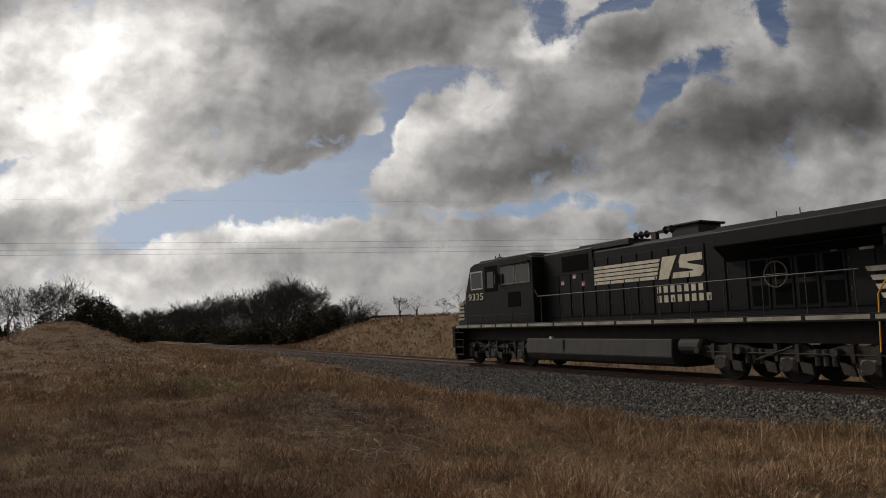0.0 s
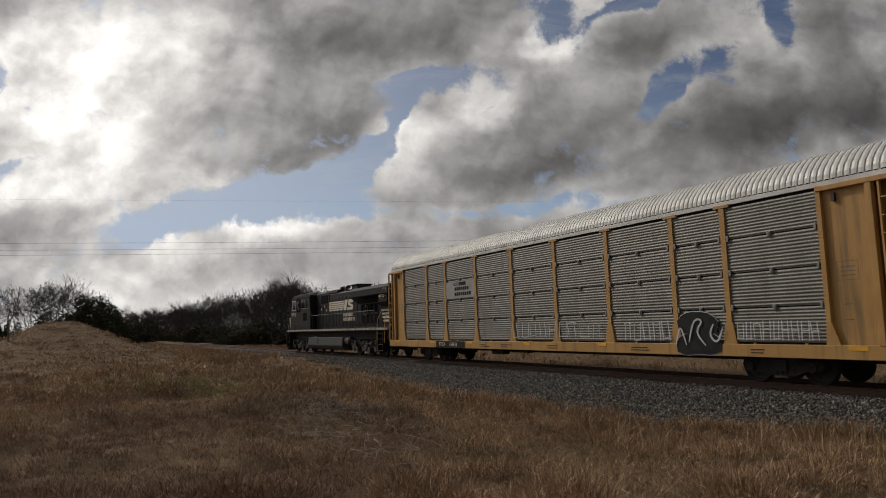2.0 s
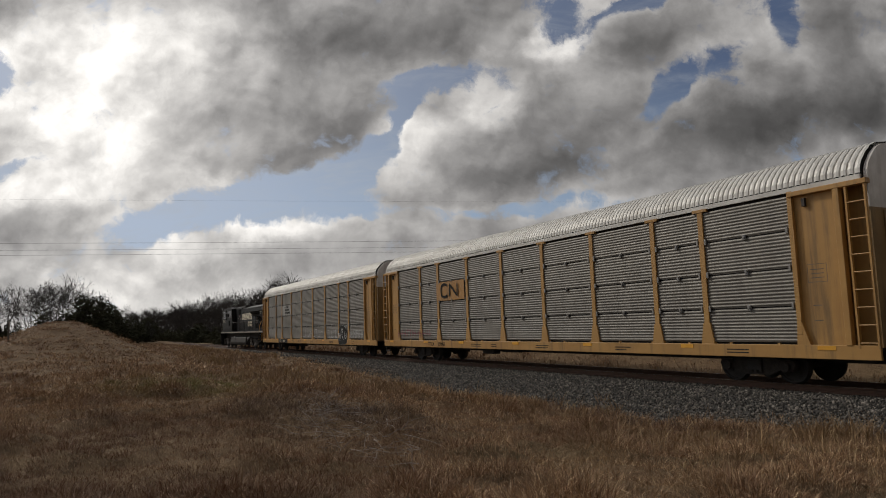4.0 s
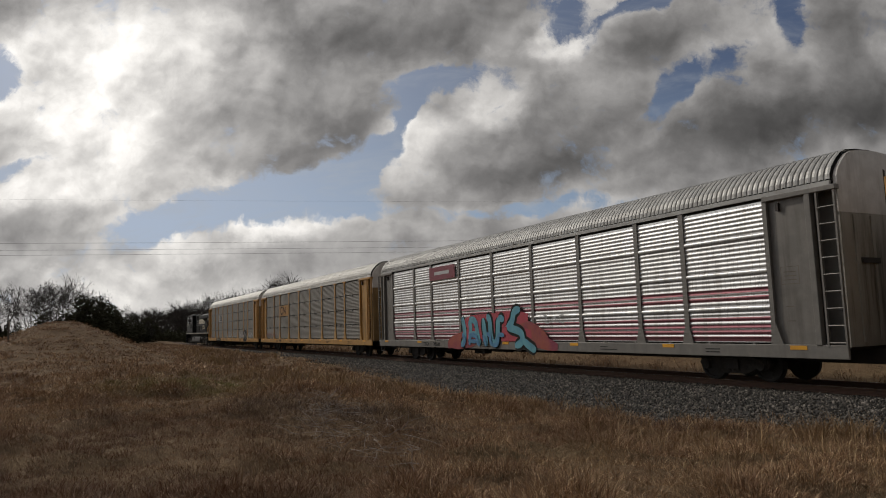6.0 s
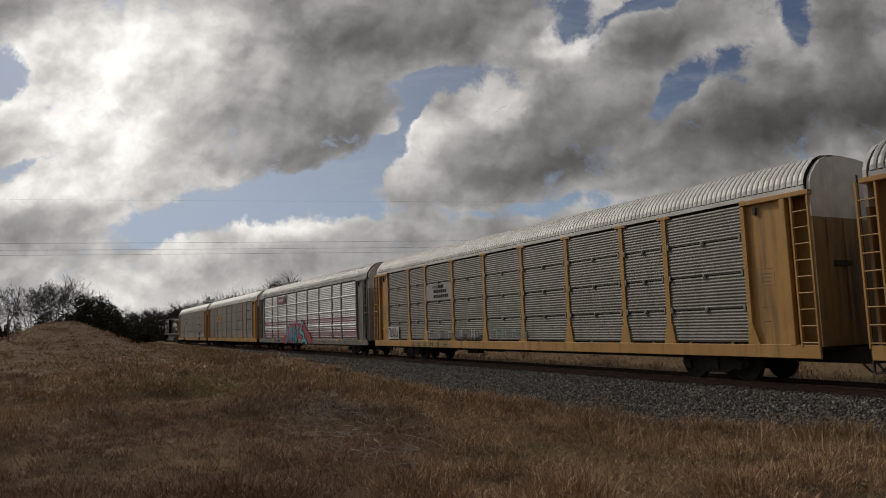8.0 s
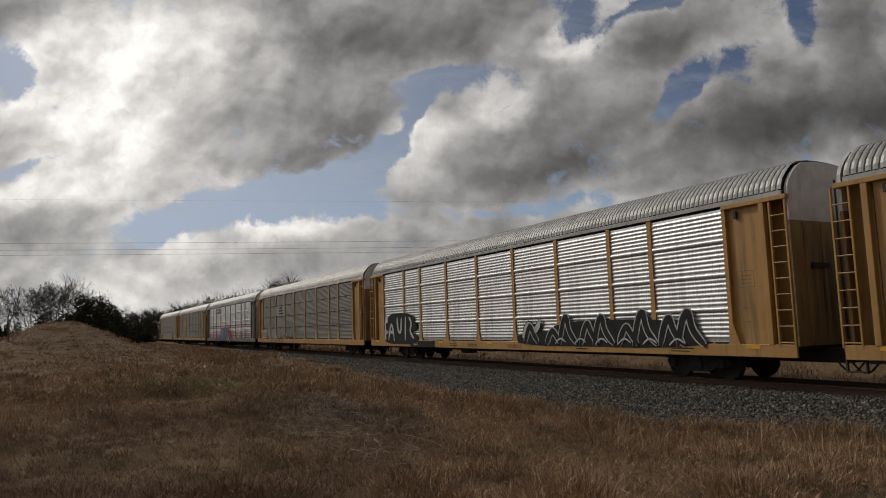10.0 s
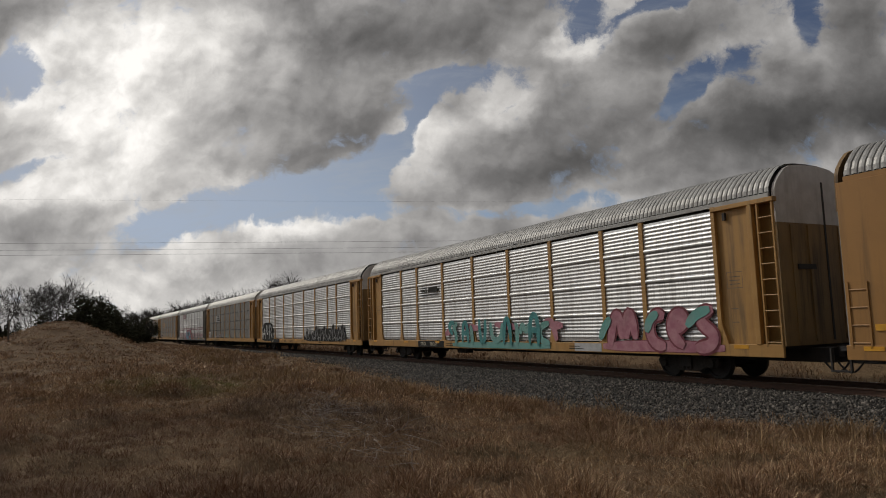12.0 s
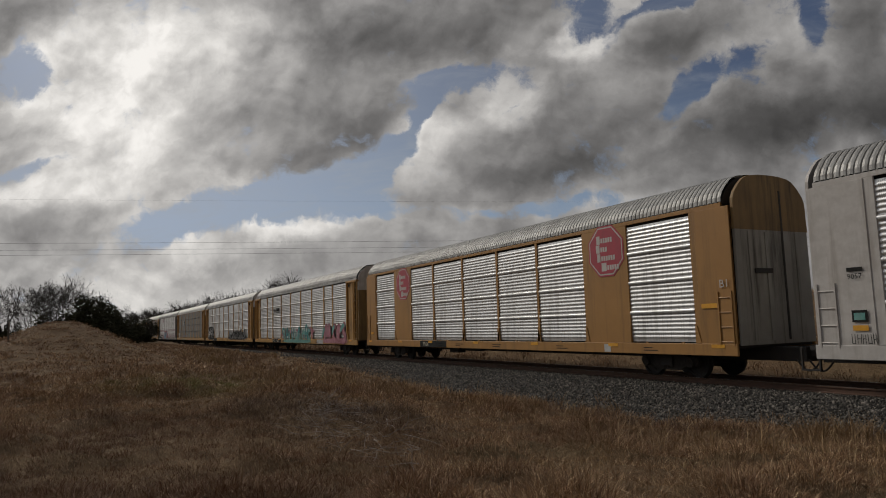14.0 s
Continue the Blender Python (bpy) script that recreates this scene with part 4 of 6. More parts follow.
    # hood doors, some of them with screens
    for s in (-1, 1):
        y = s * 0.985
        x = 7.1
        while x < 19.0:
            w = 0.62
            screen = 15.6 < x < 18.9
            d = part("hood_door", boxes((x, x + w, y - 0.026, y + 0.026, 1.95, 3.45 if x > 15 else 3.95)), BLACK, hood, bevel=0.008)
            if screen:
                for z in (2.05, 2.72):
                    part("screen", boxes((x + 0.07, x + w - 0.07, y - 0.032, y + 0.032, z, z + 0.54)), VOID, d)
            else:
                for z in (2.3, 3.0):
                    part("door_latch", boxes((x + 0.02, x + 0.06, y - 0.045, y + 0.045, z, z + 0.12)), DARK, d)
            x += w + 0.075
        for k, (x, z) in enumerate(((7.9, 3.15), (8.6, 3.35), (9.1, 3.05), (15.6, 3.35), (18.5, 3.30), (19.2, 3.25))):
            part("notice", boxes((x, x + (0.34 if k == 5 else 0.17), y - 0.036, y + 0.036, z, z + 0.10)), WHITE, hood)
            if k in (0, 1, 2, 4):
                part("notice_head", boxes((x, x + 0.17, y - 0.038, y + 0.038, z + 0.10, z + 0.16)), RED, hood)
    # radiator with overhanging wings
    bm = bmesh.new()
    bm_prism(bm, [(-1.0, 3.30), (1.0, 3.30), (1.56, 3.72), (1.56, 4.12), (1.30, 4.30), (-1.30, 4.30), (-1.56, 4.12), (-1.56, 3.72)], "x", 15.45, 21.55)
    rad = add("radiator", bm, bevel=0.02)
    for s in (-1, 1):
        part("radiator_grille", boxes((17.0, 21.1, s * 1.30 - 0.26, s * 1.30 + 0.26, 3.48, 3.50)), VOID, rad)
    bm = bmesh.new()
    bm_prism(bm, [(-0.95, 1.78), (0.95, 1.78), (1.0, 3.35), (-1.0, 3.35)], "x", 20.75, 21.1)
    add("hood_end", bm)
    for x in (20.95, 21.25):
        part("marker_light", boxes((x, x + 0.05, -1.575, -1.555, 3.95 if x < 21 else 3.88, 4.05)), PALE, rad)
    bm = bmesh.new()
    bm_prism(bm, [(-1.30, 2.98), (1.30, 2.98), (1.50, 3.25), (1.50, 4.10), (-1.50, 4.10), (-1.50, 3.25)], "x", 20.02, 21.30)
    rear = add("rear_cabinet", bm, bevel=0.02)
    num = part("number", lettering("9335", 0.26, CREAM), CREAM, rear, "cream road number", at=(20.16, -1.512, 3.42))
    num.scale.x = 1.05
    for k in range(4):
        z = 2.10 + 0.21 * k
        bm = bmesh.new()
        bm_prism(bm, [(19.25 + 0.10 * (4 - k), z), (20.76, z), (20.76, z + 0.12), (19.19 + 0.10 * (4 - k), z + 0.12)], "y", -1.012, -0.990)
        part("hood_stripe", bm, CREAM, hood)
    # roof fittings
    add("exhaust", boxes((13.0, 14.1, -0.5, 0.5, 4.28, 4.66), (12.88, 14.22, -0.58, 0.58, 4.66, 4.73)), DARK, bevel=0.02)
    bm = boxes((11.8, 13.2, -0.72, -0.68, 4.50, 4.54), (12.4, 12.6, -0.78, -0.62, 4.28, 4.58))
    for x, d in ((12.0, -1), (12.25, -1), (12.7, 1), (12.95, 1), (12.5, -1)):
        bm_lathe(bm, [(0.03, 0.0), (0.035, d * 0.18), (0.07, d * 0.28), (0.13, d * 0.36)], (x, -0.7 - 0.1 * (d > 0), 4.56), "x", 10)
    add("horn", bm, DARK)
    for x in (16.6, 17.3, 20.6):
        add("aerial", boxes((x, x + 0.02, -0.3, -0.28, 4.28, 4.62), (x, x + 0.4, -0.3, -0.28, 4.45, 4.47)), DARK)
    # hand brake wheel
    bm = bmesh.new()
    for k in range(16):
        a, b = k * math.tau / 16, (k + 1) * math.tau / 16
        bm_tube(bm, (0.34 * math.cos(a), 0, 0.34 * math.sin(a)), (0.34 * math.cos(b), 0, 0.34 * math.sin(b)), 0.018)
    for k in range(4):
        a = k * math.tau / 4
        bm_tube(bm, (0, 0, 0), (0.34 * math.cos(a), 0, 0.34 * math.sin(a)), 0.014)
    add("hand_brake", bm, DUSTY, at=(17.0, -1.08, 2.85))
    # emblem: bars that lead into a plain block, with plain bars below
    for k in range(5):
        z0 = 3.02 + k * 0.135
        bm = bmesh.new()
        bm_prism(bm, [(9.80, z0), (12.75 + 0.04 * k, z0), (12.79 + 0.04 * k, z0 + 0.10), (9.80, z0 + 0.10)], "y", -1.024, -0.99)
        part("emblem_bar", bm, CREAM, hood)
    bm = bmesh.new()
    bm_prism(bm, [(12.85, 3.0), (13.25, 3.0), (13.62, 3.70), (13.05, 3.70)], "y", -1.024, -0.99)
    bm_prism(bm, [(13.42, 3.0), (14.50, 3.0), (14.62, 3.12), (14.62, 3.30), (14.05, 3.42), (14.05, 3.48), (14.60, 3.48), (14.60, 3.70), (13.80, 3.70), (13.70, 3.5), (13.72, 3.32), (14.25, 3.22), (14.25, 3.18), (13.46, 3.18)], "y", -1.024, -0.99)
    part("emblem", bm, CREAM, hood)
    for z0, x0, n in ((2.58, 12.75, 7), (2.28, 12.75, 8)):
        for k in range(n):
            part("name_bar", boxes((x0 + k * 0.275, x0 + k * 0.275 + 0.165, -1.024, -0.99, z0, z0 + 0.22)), CREAM, hood)
    # handrails
    for s in (-1, 1):
        bm = bmesh.new()
        bm_tube(bm, (7.0, s * 1.48, 2.78), (19.4, s * 1.48, 2.78), 0.02)
        bm_tube(bm, (7.0, s * 1.48, 2.78), (6.8, s * 1.48, 3.05), 0.02)
        add("handrail", bm, TANK)
        for k in range(11):
            x = 7.2 + k * 1.21
            add("stanchion", cached("stanchion", lambda b: bm_tube(b, (0, 0, 1.78), (0, 0, 2.78), 0.018), DARK), DARK, at=(x, s * 1.48, 0))
        for x, d in ((19.75, 0.0), (20.85, 0.0)):
            bm = bmesh.new()
            bm_tube(bm, (x, s * 1.50, 0.9), (x + 0.05, s * 1.48, 2.2), 0.02)
            bm_tube(bm, (x + 0.05, s * 1.48, 2.2), (x + 0.3, s * 1.3, 2.75), 0.02)
            add("grab_rail", bm, AMBER, "yellow grab rail")
        bm = bmesh.new()
        bm_tube(bm, (0.30, s * 1.35, 0.9), (0.62, s * 1.45, 2.2), 0.018)
        add("grab_rail", bm, PALE)
    bm = bmesh.new()
    for y in (-1.4, -0.7, 0.7, 1.4):
        bm_tube(bm, (21.6, y, 1.78), (21.6, y, 2.75), 0.02)
    bm_tube(bm, (21.6, -1.4, 2.75), (21.6, -0.7, 2.75), 0.02)
    bm_tube(bm, (21.6, 0.7, 2.75), (21.6, 1.4, 2.75), 0.02)
    add("end_railing", bm, DARK)
    # fuel tank
    bm = bmesh.new()
    bm_prism(bm, [(-1.42, 1.16), (-1.46, 0.62), (-1.34, 0.40), (-0.9, 0.30), (0.9, 0.30), (1.34, 0.40), (1.46, 0.62), (1.42, 1.16)], "x", 6.05, 13.6)
    tank = add("fuel_tank", bm, TANK, "dusty dark fuel tank", bevel=0.02)
    for s in (-1, 1):
        part("tank_band", boxes((8.35, 8.42, s * 1.45 - 0.02, s * 1.45 + 0.02, 0.70, 1.12)), DARK, tank)
        part("filler", boxes((7.5, 7.65, s * 1.36 - 0.05, s * 1.36 + 0.05, 1.12, 1.24)), PALE, tank)
    for s in (-1, 1):
        bm = bmesh.new()
        bm_lathe(bm, [(0.2, 13.7), (0.26, 13.78), (0.26, 14.5), (0.2, 14.58)], (0, s * 1.1, 0.95), "x", 14)
        add("air_reservoir", bm, DARK)
    # trucks
    def make_frame(bm):
        bm_prism(bm, [(-2.85, 0.72), (-2.75, 0.98), (-1.4, 1.02), (-1.0, 0.90), (1.0, 0.90), (1.4, 1.02), (2.75, 0.98), (2.85, 0.72), (2.4, 0.62), (1.6, 0.78),
                      (0.55, 0.72), (-0.55, 0.72), (-1.6, 0.78), (-2.4, 0.62)], "y", -0.09, 0.09)
        for x in (-2.05, 0.0, 2.05):
            bm_box(bm, x - 0.26, x + 0.26, -0.14, 0.10, 0.34, 0.74)
            bm_lathe(bm, [(0.17, -0.20), (0.17, 0.0)], (x, 0, 0.53), "y", 14)
        for x in (-1.0, 1.0):
            for dx in (-0.22, 0.0, 0.22):
                bm_lathe(bm, [(0.085, 0.52), (0.085, 0.92)], (x + dx, -0.06, 0), "z", 8)
        for x in (-2.75, -1.35, 1.35, 2.75):
            bm_lathe(bm, [(0.10, -0.32), (0.10, 0.0)], (x, -0.02, 0.86), "y", 10)
        for x in (-1.55, -0.5, 0.5, 1.55):
            bm_prism(bm, [(x - 0.18, 0.62), (x + 0.14, 0.55), (x + 0.20, 0.30), (x - 0.10, 0.34)], "y", -0.16, -0.06)
        for x in (-2.3, -1.7, -0.3, 0.3, 1.7, 2.3):
            bm_box(bm, x - 0.05, x + 0.05, -0.18, 0.0, 0.60, 1.04)
        bm_tube(bm, (-2.5, -0.16, 0.80), (2.5, -0.16, 0.80), 0.022)
        bm_tube(bm, (-0.9, -0.18, 0.62), (0.2, -0.18, 0.98), 0.03)
    for cx in (3.25, 17.25):
        for s in (-1, 1):
            fr = add("truck_frame", cached("truck_frame", make_frame, TRUCK), TRUCK, at=(cx, s * 1.08, 0))
            if s > 0:
                fr.rotation_euler.z = math.pi
            for dx in (-2.05, 0.0, 2.05):
                add("journal_box", boxes((cx + dx - 0.2, cx + dx + 0.2, s * 1.22 - 0.05, s * 1.22 + 0.05, 0.38, 0.70)), DUSTY, bevel=0.04)
        for dx in (-2.05, 0.0, 2.05):
            wheelset(loco, cx + dx, 0.53)
    moving.append((loco, LOCO_LEAD))
    return loco


locomotive()


# ---- plants ----
def blade_material(name, dark, mid, straw):
    m = bpy.data.materials.new(name)
    m.use_nodes = True
    N = Nodes(m.node_tree)
    bsdf = m.node_tree.nodes["Principled BSDF"]
    r = N.add("ShaderNodeNewGeometry").outputs["Random Per Island"]
    w = N.add("ShaderNodeTexCoord").outputs["Object"]
    c = N.mix(N.step(r, 0.0, 0.6), dark, mid)
    c = N.mix(N.step(r, 0.72, 1.0), c, straw)
    c = N.mix(N.step(N.noise(w, 0.30, 4.0), 0.40, 0.62), c, N.mix(0.45, c, (0.13, 0.060, 0.034)))
    russet = N.step(N.vec("LENGTH", N.vec("MULTIPLY", N.vec("SUBTRACT", w, (-9.0, -16.6, 0.0)), (0.16, 0.42, 0.0))), 1.3, 0.4, 0.0, 0.8)
    c = N.mix(russet, c, N.mix(0.62, c, (0.105, 0.045, 0.026)))
    bramble = N.step(N.vec("LENGTH", N.vec("MULTIPLY", N.vec("SUBTRACT", N.vec("ADD", w, N.vec("SCALE", N.noise(w, 1.2, 4.0, color=True), 1.2)), (-11.8, -12.6, 0.0)), (0.24, 0.50, 0.0))), 1.2, 0.4, 0.0, 0.8)
    c = N.mix(bramble, c, N.mix(0.7, c, (0.060, 0.046, 0.042)))
    c = N.mix(N.step(N.noise(N.vec("ADD", w, (5.0, 40.0, 0.0)), 0.75, 5.0, 0.6), 0.50, 0.68, 0.0, 0.65), c, N.mix(0.5, c, (0.065, 0.040, 0.030)))
    c = N.mix(N.step(N.noise(N.vec("ADD", w, (50.0, 3.0, 0.0)), 0.5, 5.0, 0.6), 0.54, 0.70, 0.0, 0.6), c, (0.34, 0.235, 0.13))
    green = N.step(N.vec("LENGTH", N.vec("MULTIPLY", N.vec("SUBTRACT", w, (-21.5, -14.4, 0.0)), (0.22, 0.42, 0.0))), 1.3, 0.3, 0.0, 0.9)
    c = N.mix(N.math("MULTIPLY", green, N.step(N.noise(w, 1.3, 4.0), 0.35, 0.6)), c, (0.17, 0.185, 0.045))
    N.put(bsdf.inputs["Base Color"], c)
    bsdf.inputs["Roughness"].default_value = 0.7
    bsdf.inputs["Specular IOR Level"].default_value = 0.25
    return m


def blades(name, centres, spread, count, length, width, mat, lean=0.9, seed=1):
    """Tufts of bent grass blades as one mesh. centres: rows of x, y, z, size."""
    rng = np.random.default_rng(seed)
    c = np.repeat(np.asarray(centres), count, axis=0)
    n = len(c)
    a = rng.uniform(0, math.tau, n)
    far = np.hypot(c[:, 0] - EYE.x, c[:, 1] - EYE.y)
    rad = spread * np.sqrt(rng.uniform(0, 1, n)) * c[:, 3]
    root = np.stack([c[:, 0] + rad * np.cos(a), c[:, 1] + rad * np.sin(a), c[:, 2] - 0.02], 1)
    b = a + rng.normal(0, 0.9, n)
    tilt = np.abs(rng.normal(0.35, 0.35, n)) * lean
    ln = length * rng.uniform(0.45, 1.25, n) * c[:, 3]
    out = np.stack([np.cos(b), np.sin(b), np.zeros(n)], 1)
    up = np.array([0, 0, 1.0])
    mid = root + (out * np.sin(tilt)[:, None] + up * np.cos(tilt)[:, None]) * (ln * 0.55)[:, None]
    t2 = np.minimum(tilt + rng.uniform(0.2, 1.1, n), 1.9)
    tip = mid + (out * np.sin(t2)[:, None] + up * np.cos(t2)[:, None]) * (ln * 0.45)[:, None]
    side = rng.uniform(0, math.tau, n)
    wd = np.stack([np.cos(side), np.sin(side), np.zeros(n)], 1) * (width * np.maximum(1.0, far / 11.0) * rng.uniform(0.6, 1.3, n))[:, None]
    verts = np.stack([root, mid - wd, mid + wd, tip], 1).reshape(-1, 3)
    base = np.arange(n)[:, None] * 4
    tris = np.concatenate([base + [0, 2, 1], base + [1, 2, 3]], 1).reshape(-1, 3)
    me = bpy.data.meshes.new(name)
    me.vertices.add(len(verts))
    me.vertices.foreach_set("co", verts.ravel())
    me.loops.add(tris.size)
    me.loops.foreach_set("vertex_index", tris.ravel())
    me.polygons.add(len(tris))
    me.polygons.foreach_set("loop_start", np.arange(0, tris.size, 3))
    me.update(calc_edges=True)
    me.materials.append(mat)
    return new(name, me)


GRASS = blade_material("dry_grass", (0.135, 0.072, 0.038), (0.37, 0.222, 0.118), (0.82, 0.61, 0.37))
BRUSH = blade_material("dark_brush", (0.05, 0.036, 0.030), (0.12, 0.082, 0.064), (0.24, 0.18, 0.14))
STRAW = blade_material("tall_straw", (0.20, 0.125, 0.062), (0.36, 0.24, 0.12), (0.60, 0.45, 0.25))

rng = np.random.default_rng(4)


def wedge(count, near, far, power=1.0, even=False):
    """Random spots on the verge before the eye, between two distances."""
    out = []
    heading = math.atan2(AHEAD.y, AHEAD.x)
    while len(out) < count:
        d = near + (far - near) * rng.uniform() ** power
        a = heading + rng.uniform(-0.64, 0.64)
        x, y = EYE.x + d * math.cos(a), EYE.y + d * math.sin(a)
        edge = -5.0 + 0.9 * noise.noise((x * 0.35, 3.0, 0.0)) - 1.0 * math.exp(-((x + 20) / 9.0) ** 2)
        if y < edge or (rng.uniform() < 0.10 and y < edge + 0.8):
            patch = noise.noise((x * 0.25, y * 0.25, 9.0)) * 0.5 + 1.1 * (tuft(x, y) - 0.45)
            if even or rng.uniform() < 0.85 + 0.7 * patch:
                out.append((x, y, ground_z(x, y), min(max(0.9 if even else 0.55, 0.9 + 1.1 * patch), 2.1)))
    return out


tagged(blades("grass", wedge(11500, 4.2, 22.0, 0.95), 0.16, 30, 0.135, 0.0030, GRASS, 2.3, 2), "short matted dry brown winter grass", "grass", kind="stuff")
tagged(blades("tussocks", wedge(1500, 5.0, 34.0, 0.75), 0.13, 54, 0.20, 0.0032, GRASS, 1.7, 12), "rounded tussocks of dry brown grass", "grass", kind="stuff")
tagged(blades("seed_stalks", wedge(1500, 5.0, 30.0, 0.8), 0.3, 6, 0.34, 0.0024, STRAW, 1.1, 9), "pale dry seed stalks standing in the grass", "grass", kind="stuff")
tagged(blades("grass", wedge(13000, 18.0, 95.0, 1.15), 0.32, 15, 0.17, 0.0052, GRASS, 2.0, 3), "dry brown winter grass across the verge", "grass", kind="stuff")
tall = []
for cx, cy, sx, sy, n in ((-7.5, -5.95, 0.30, 0.25, 60), (-24.5, -10.4, 2.2, 0.9, 110), (-38.0, -10.5, 1.2, 0.5, 40), (-46.0, -8.5, 6.0, 1.2, 60), (-11.5, -8.2, 3.0, 1.2, 60), (-7.0, -9.5, 1.5, 1.2, 40), (-20.0, -9.0, 2.5, 0.8, 60)):
    for _ in range(n):
        x, y = rng.normal(cx, sx), rng.normal(cy, sy)
        tall.append((x, y, ground_z(x, y), rng.uniform(0.5, 1.15)))
tagged(blades("tall_grass", tall, 0.14, 26, 0.50, 0.0036, STRAW, 0.7, 5), "tall pale straw grass in clumps by the track", "grass", kind="stuff")
brush = []
for cx, cy, sx, sy, n in ((-9.4, -6.9, 0.9, 0.35, 80), (-12.2, -6.9, 0.9, 0.3, 50), (-7.2, -5.5, 0.4, 0.3, 30), (-11.8, -12.6, 1.2, 0.5, 60)):
    for _ in range(n):
        x, y = rng.normal(cx, sx), rng.normal(cy, sy)
        brush.append((x, y, ground_z(x, y), rng.uniform(0.5, 1.1)))
tagged(blades("brush", brush, 0.16, 26, 0.30, 0.003, BRUSH, 1.5, 15), "low tangled dark brush at the ballast edge", "brush", kind="stuff")
bank = []
while len(bank) < 7000:
    x, y = rng.uniform(-100, 20), rng.uniform(4.0, 16.0)
    bank.append((x, y, ground_z(x, y), rng.uniform(0.6, 1.3)))
tagged(blades("bank_grass", bank, 0.40, 10, 0.34, 0.005, GRASS, 0.9, 6), "dry brown grass on the cutting bank", "grass", kind="stuff")

tagged(blades("low_grass", wedge(15000, 3.8, 24.0, 1.15, True), 0.20, 17, 0.115, 0.0030, GRASS, 1.7, 17), "low brown grass between the tussocks", "grass", kind="stuff")

# the verge where the camera stands
around = []
while len(around) < 1500:
    x, y = rng.uniform(-8, 14), rng.uniform(-30, -6)
    away = (x - EYE.x) ** 2 + (y - EYE.y) ** 2
    ahead = (Vector((x, y, 0)) - EYE).xy.dot(AHEAD.xy)
    if away > 2.0 and ahead < 3.5:
        around.append((x, y, ground_z(x, y), rng.uniform(0.5, 1.2)))
tagged(blades("grass", around, 0.2, 16, 0.18, 0.004, GRASS, 2.0, 14), "short matted dry grass round the viewpoint", "grass", kind="stuff")

# loose stones of the ballast


def stone_material():
    m = bpy.data.materials.new("ballast_stones")
    m.use_nodes = True
    N = Nodes(m.node_tree)
    bsdf = m.node_tree.nodes["Principled BSDF"]
    r = N.add("ShaderNodeNewGeometry").outputs["Random Per Island"]
    c = N.mix(N.math('POWER', r, 2.8), (0.018, 0.016, 0.014), (0.27, 0.24, 0.205))
    N.put(bsdf.inputs["Base Color"], c)
    bsdf.inputs["Roughness"].default_value = 0.85
    return m


def stones(count):
    base = np.array([(1, 0, 0), (-1, 0, 0), (0, 1, 0), (0, -1, 0), (0, 0, 1), (0, 0, -1)], float)
    tri = np.array([(0, 2, 4), (2, 1, 4), (1, 3, 4), (3, 0, 4), (2, 0, 5), (1, 2, 5), (3, 1, 5), (0, 3, 5)])
    r = np.random.default_rng(8)
    x = -4.0 - 62.0 * r.uniform(0, 1, count) ** 1.8
    y = r.uniform(-7.2, -0.95, count)
    z = np.interp(y, [-6.6, -2.2, -1.3], [-0.74, -0.20, -0.175])
    edge = -4.2 - 1.6 * np.exp(-((x + 20) / 10.0) ** 2) - 0.5 * np.sin(x * 0.9) - np.abs(r.normal(0, 0.35, count))
    keep = y > edge
    x, y, z = x[keep], y[keep], z[keep]
    gz = np.array([ground_z(a, b) for a, b in zip(x, y)])
    z = np.maximum(z, gz)
    n = len(x)
    size = r.uniform(0.016, 0.036, (n, 1, 1)) * r.uniform(0.7, 1.4, (n, 1, 3))
    v = (base[None] + r.normal(0, 0.22, (n, 6, 3))) * size
    a = r.uniform(0, math.tau, n)
    ca, sa = np.cos(a)[:, None], np.sin(a)[:, None]
    v = np.stack([v[..., 0] * ca - v[..., 1] * sa, v[..., 0] * sa + v[..., 1] * ca, v[..., 2]], 2)
    v += np.stack([x, y, z + 0.012], 1)[:, None]
    f = (tri[None] + (np.arange(n) * 6)[:, None, None]).reshape(-1, 3)
    me = bpy.data.meshes.new("ballast_stones")
    me.vertices.add(n * 6)
    me.vertices.foreach_set("co", v.ravel())
    me.loops.add(f.size)
    me.loops.foreach_set("vertex_index", f.ravel())
    me.polygons.add(len(f))
    me.polygons.foreach_set("loop_start", np.arange(0, f.size, 3))
    me.update(calc_edges=True)
    me.materials.append(stone_material())
    return tagged(new("ballast_stones", me), "loose angular grey ballast stones beside the rails", "stones", kind="stuff")


stones(72000)

# ---- bare trees, thicket, shrubs ----
BARK = material("grey_bark", (0.046, 0.038, 0.032), (0.028, 0.024, 0.021), 0.95, scale=4, grime=0.0, bump=0.0)
TWIG = material("bare_twigs", (0.044, 0.036, 0.030), (0.030, 0.025, 0.021), 0.95, scale=0.6, grime=0.0, bump=0.0)


def limb(verts, faces, a, b, ra, rb):
    d = (b - a).normalized()
    s = d.orthogonal().normalized()
    t = d.cross(s)
    k = len(verts)
    for p, r in ((a, ra), (b, rb)):
        for j in range(3):
            w = j * math.tau / 3
            verts.append(p + (s * math.cos(w) + t * math.sin(w)) * r)
    for j in range(3):
        faces.append((k + j, k + (j + 1) % 3, k + 3 + (j + 1) % 3, k + 3 + j))


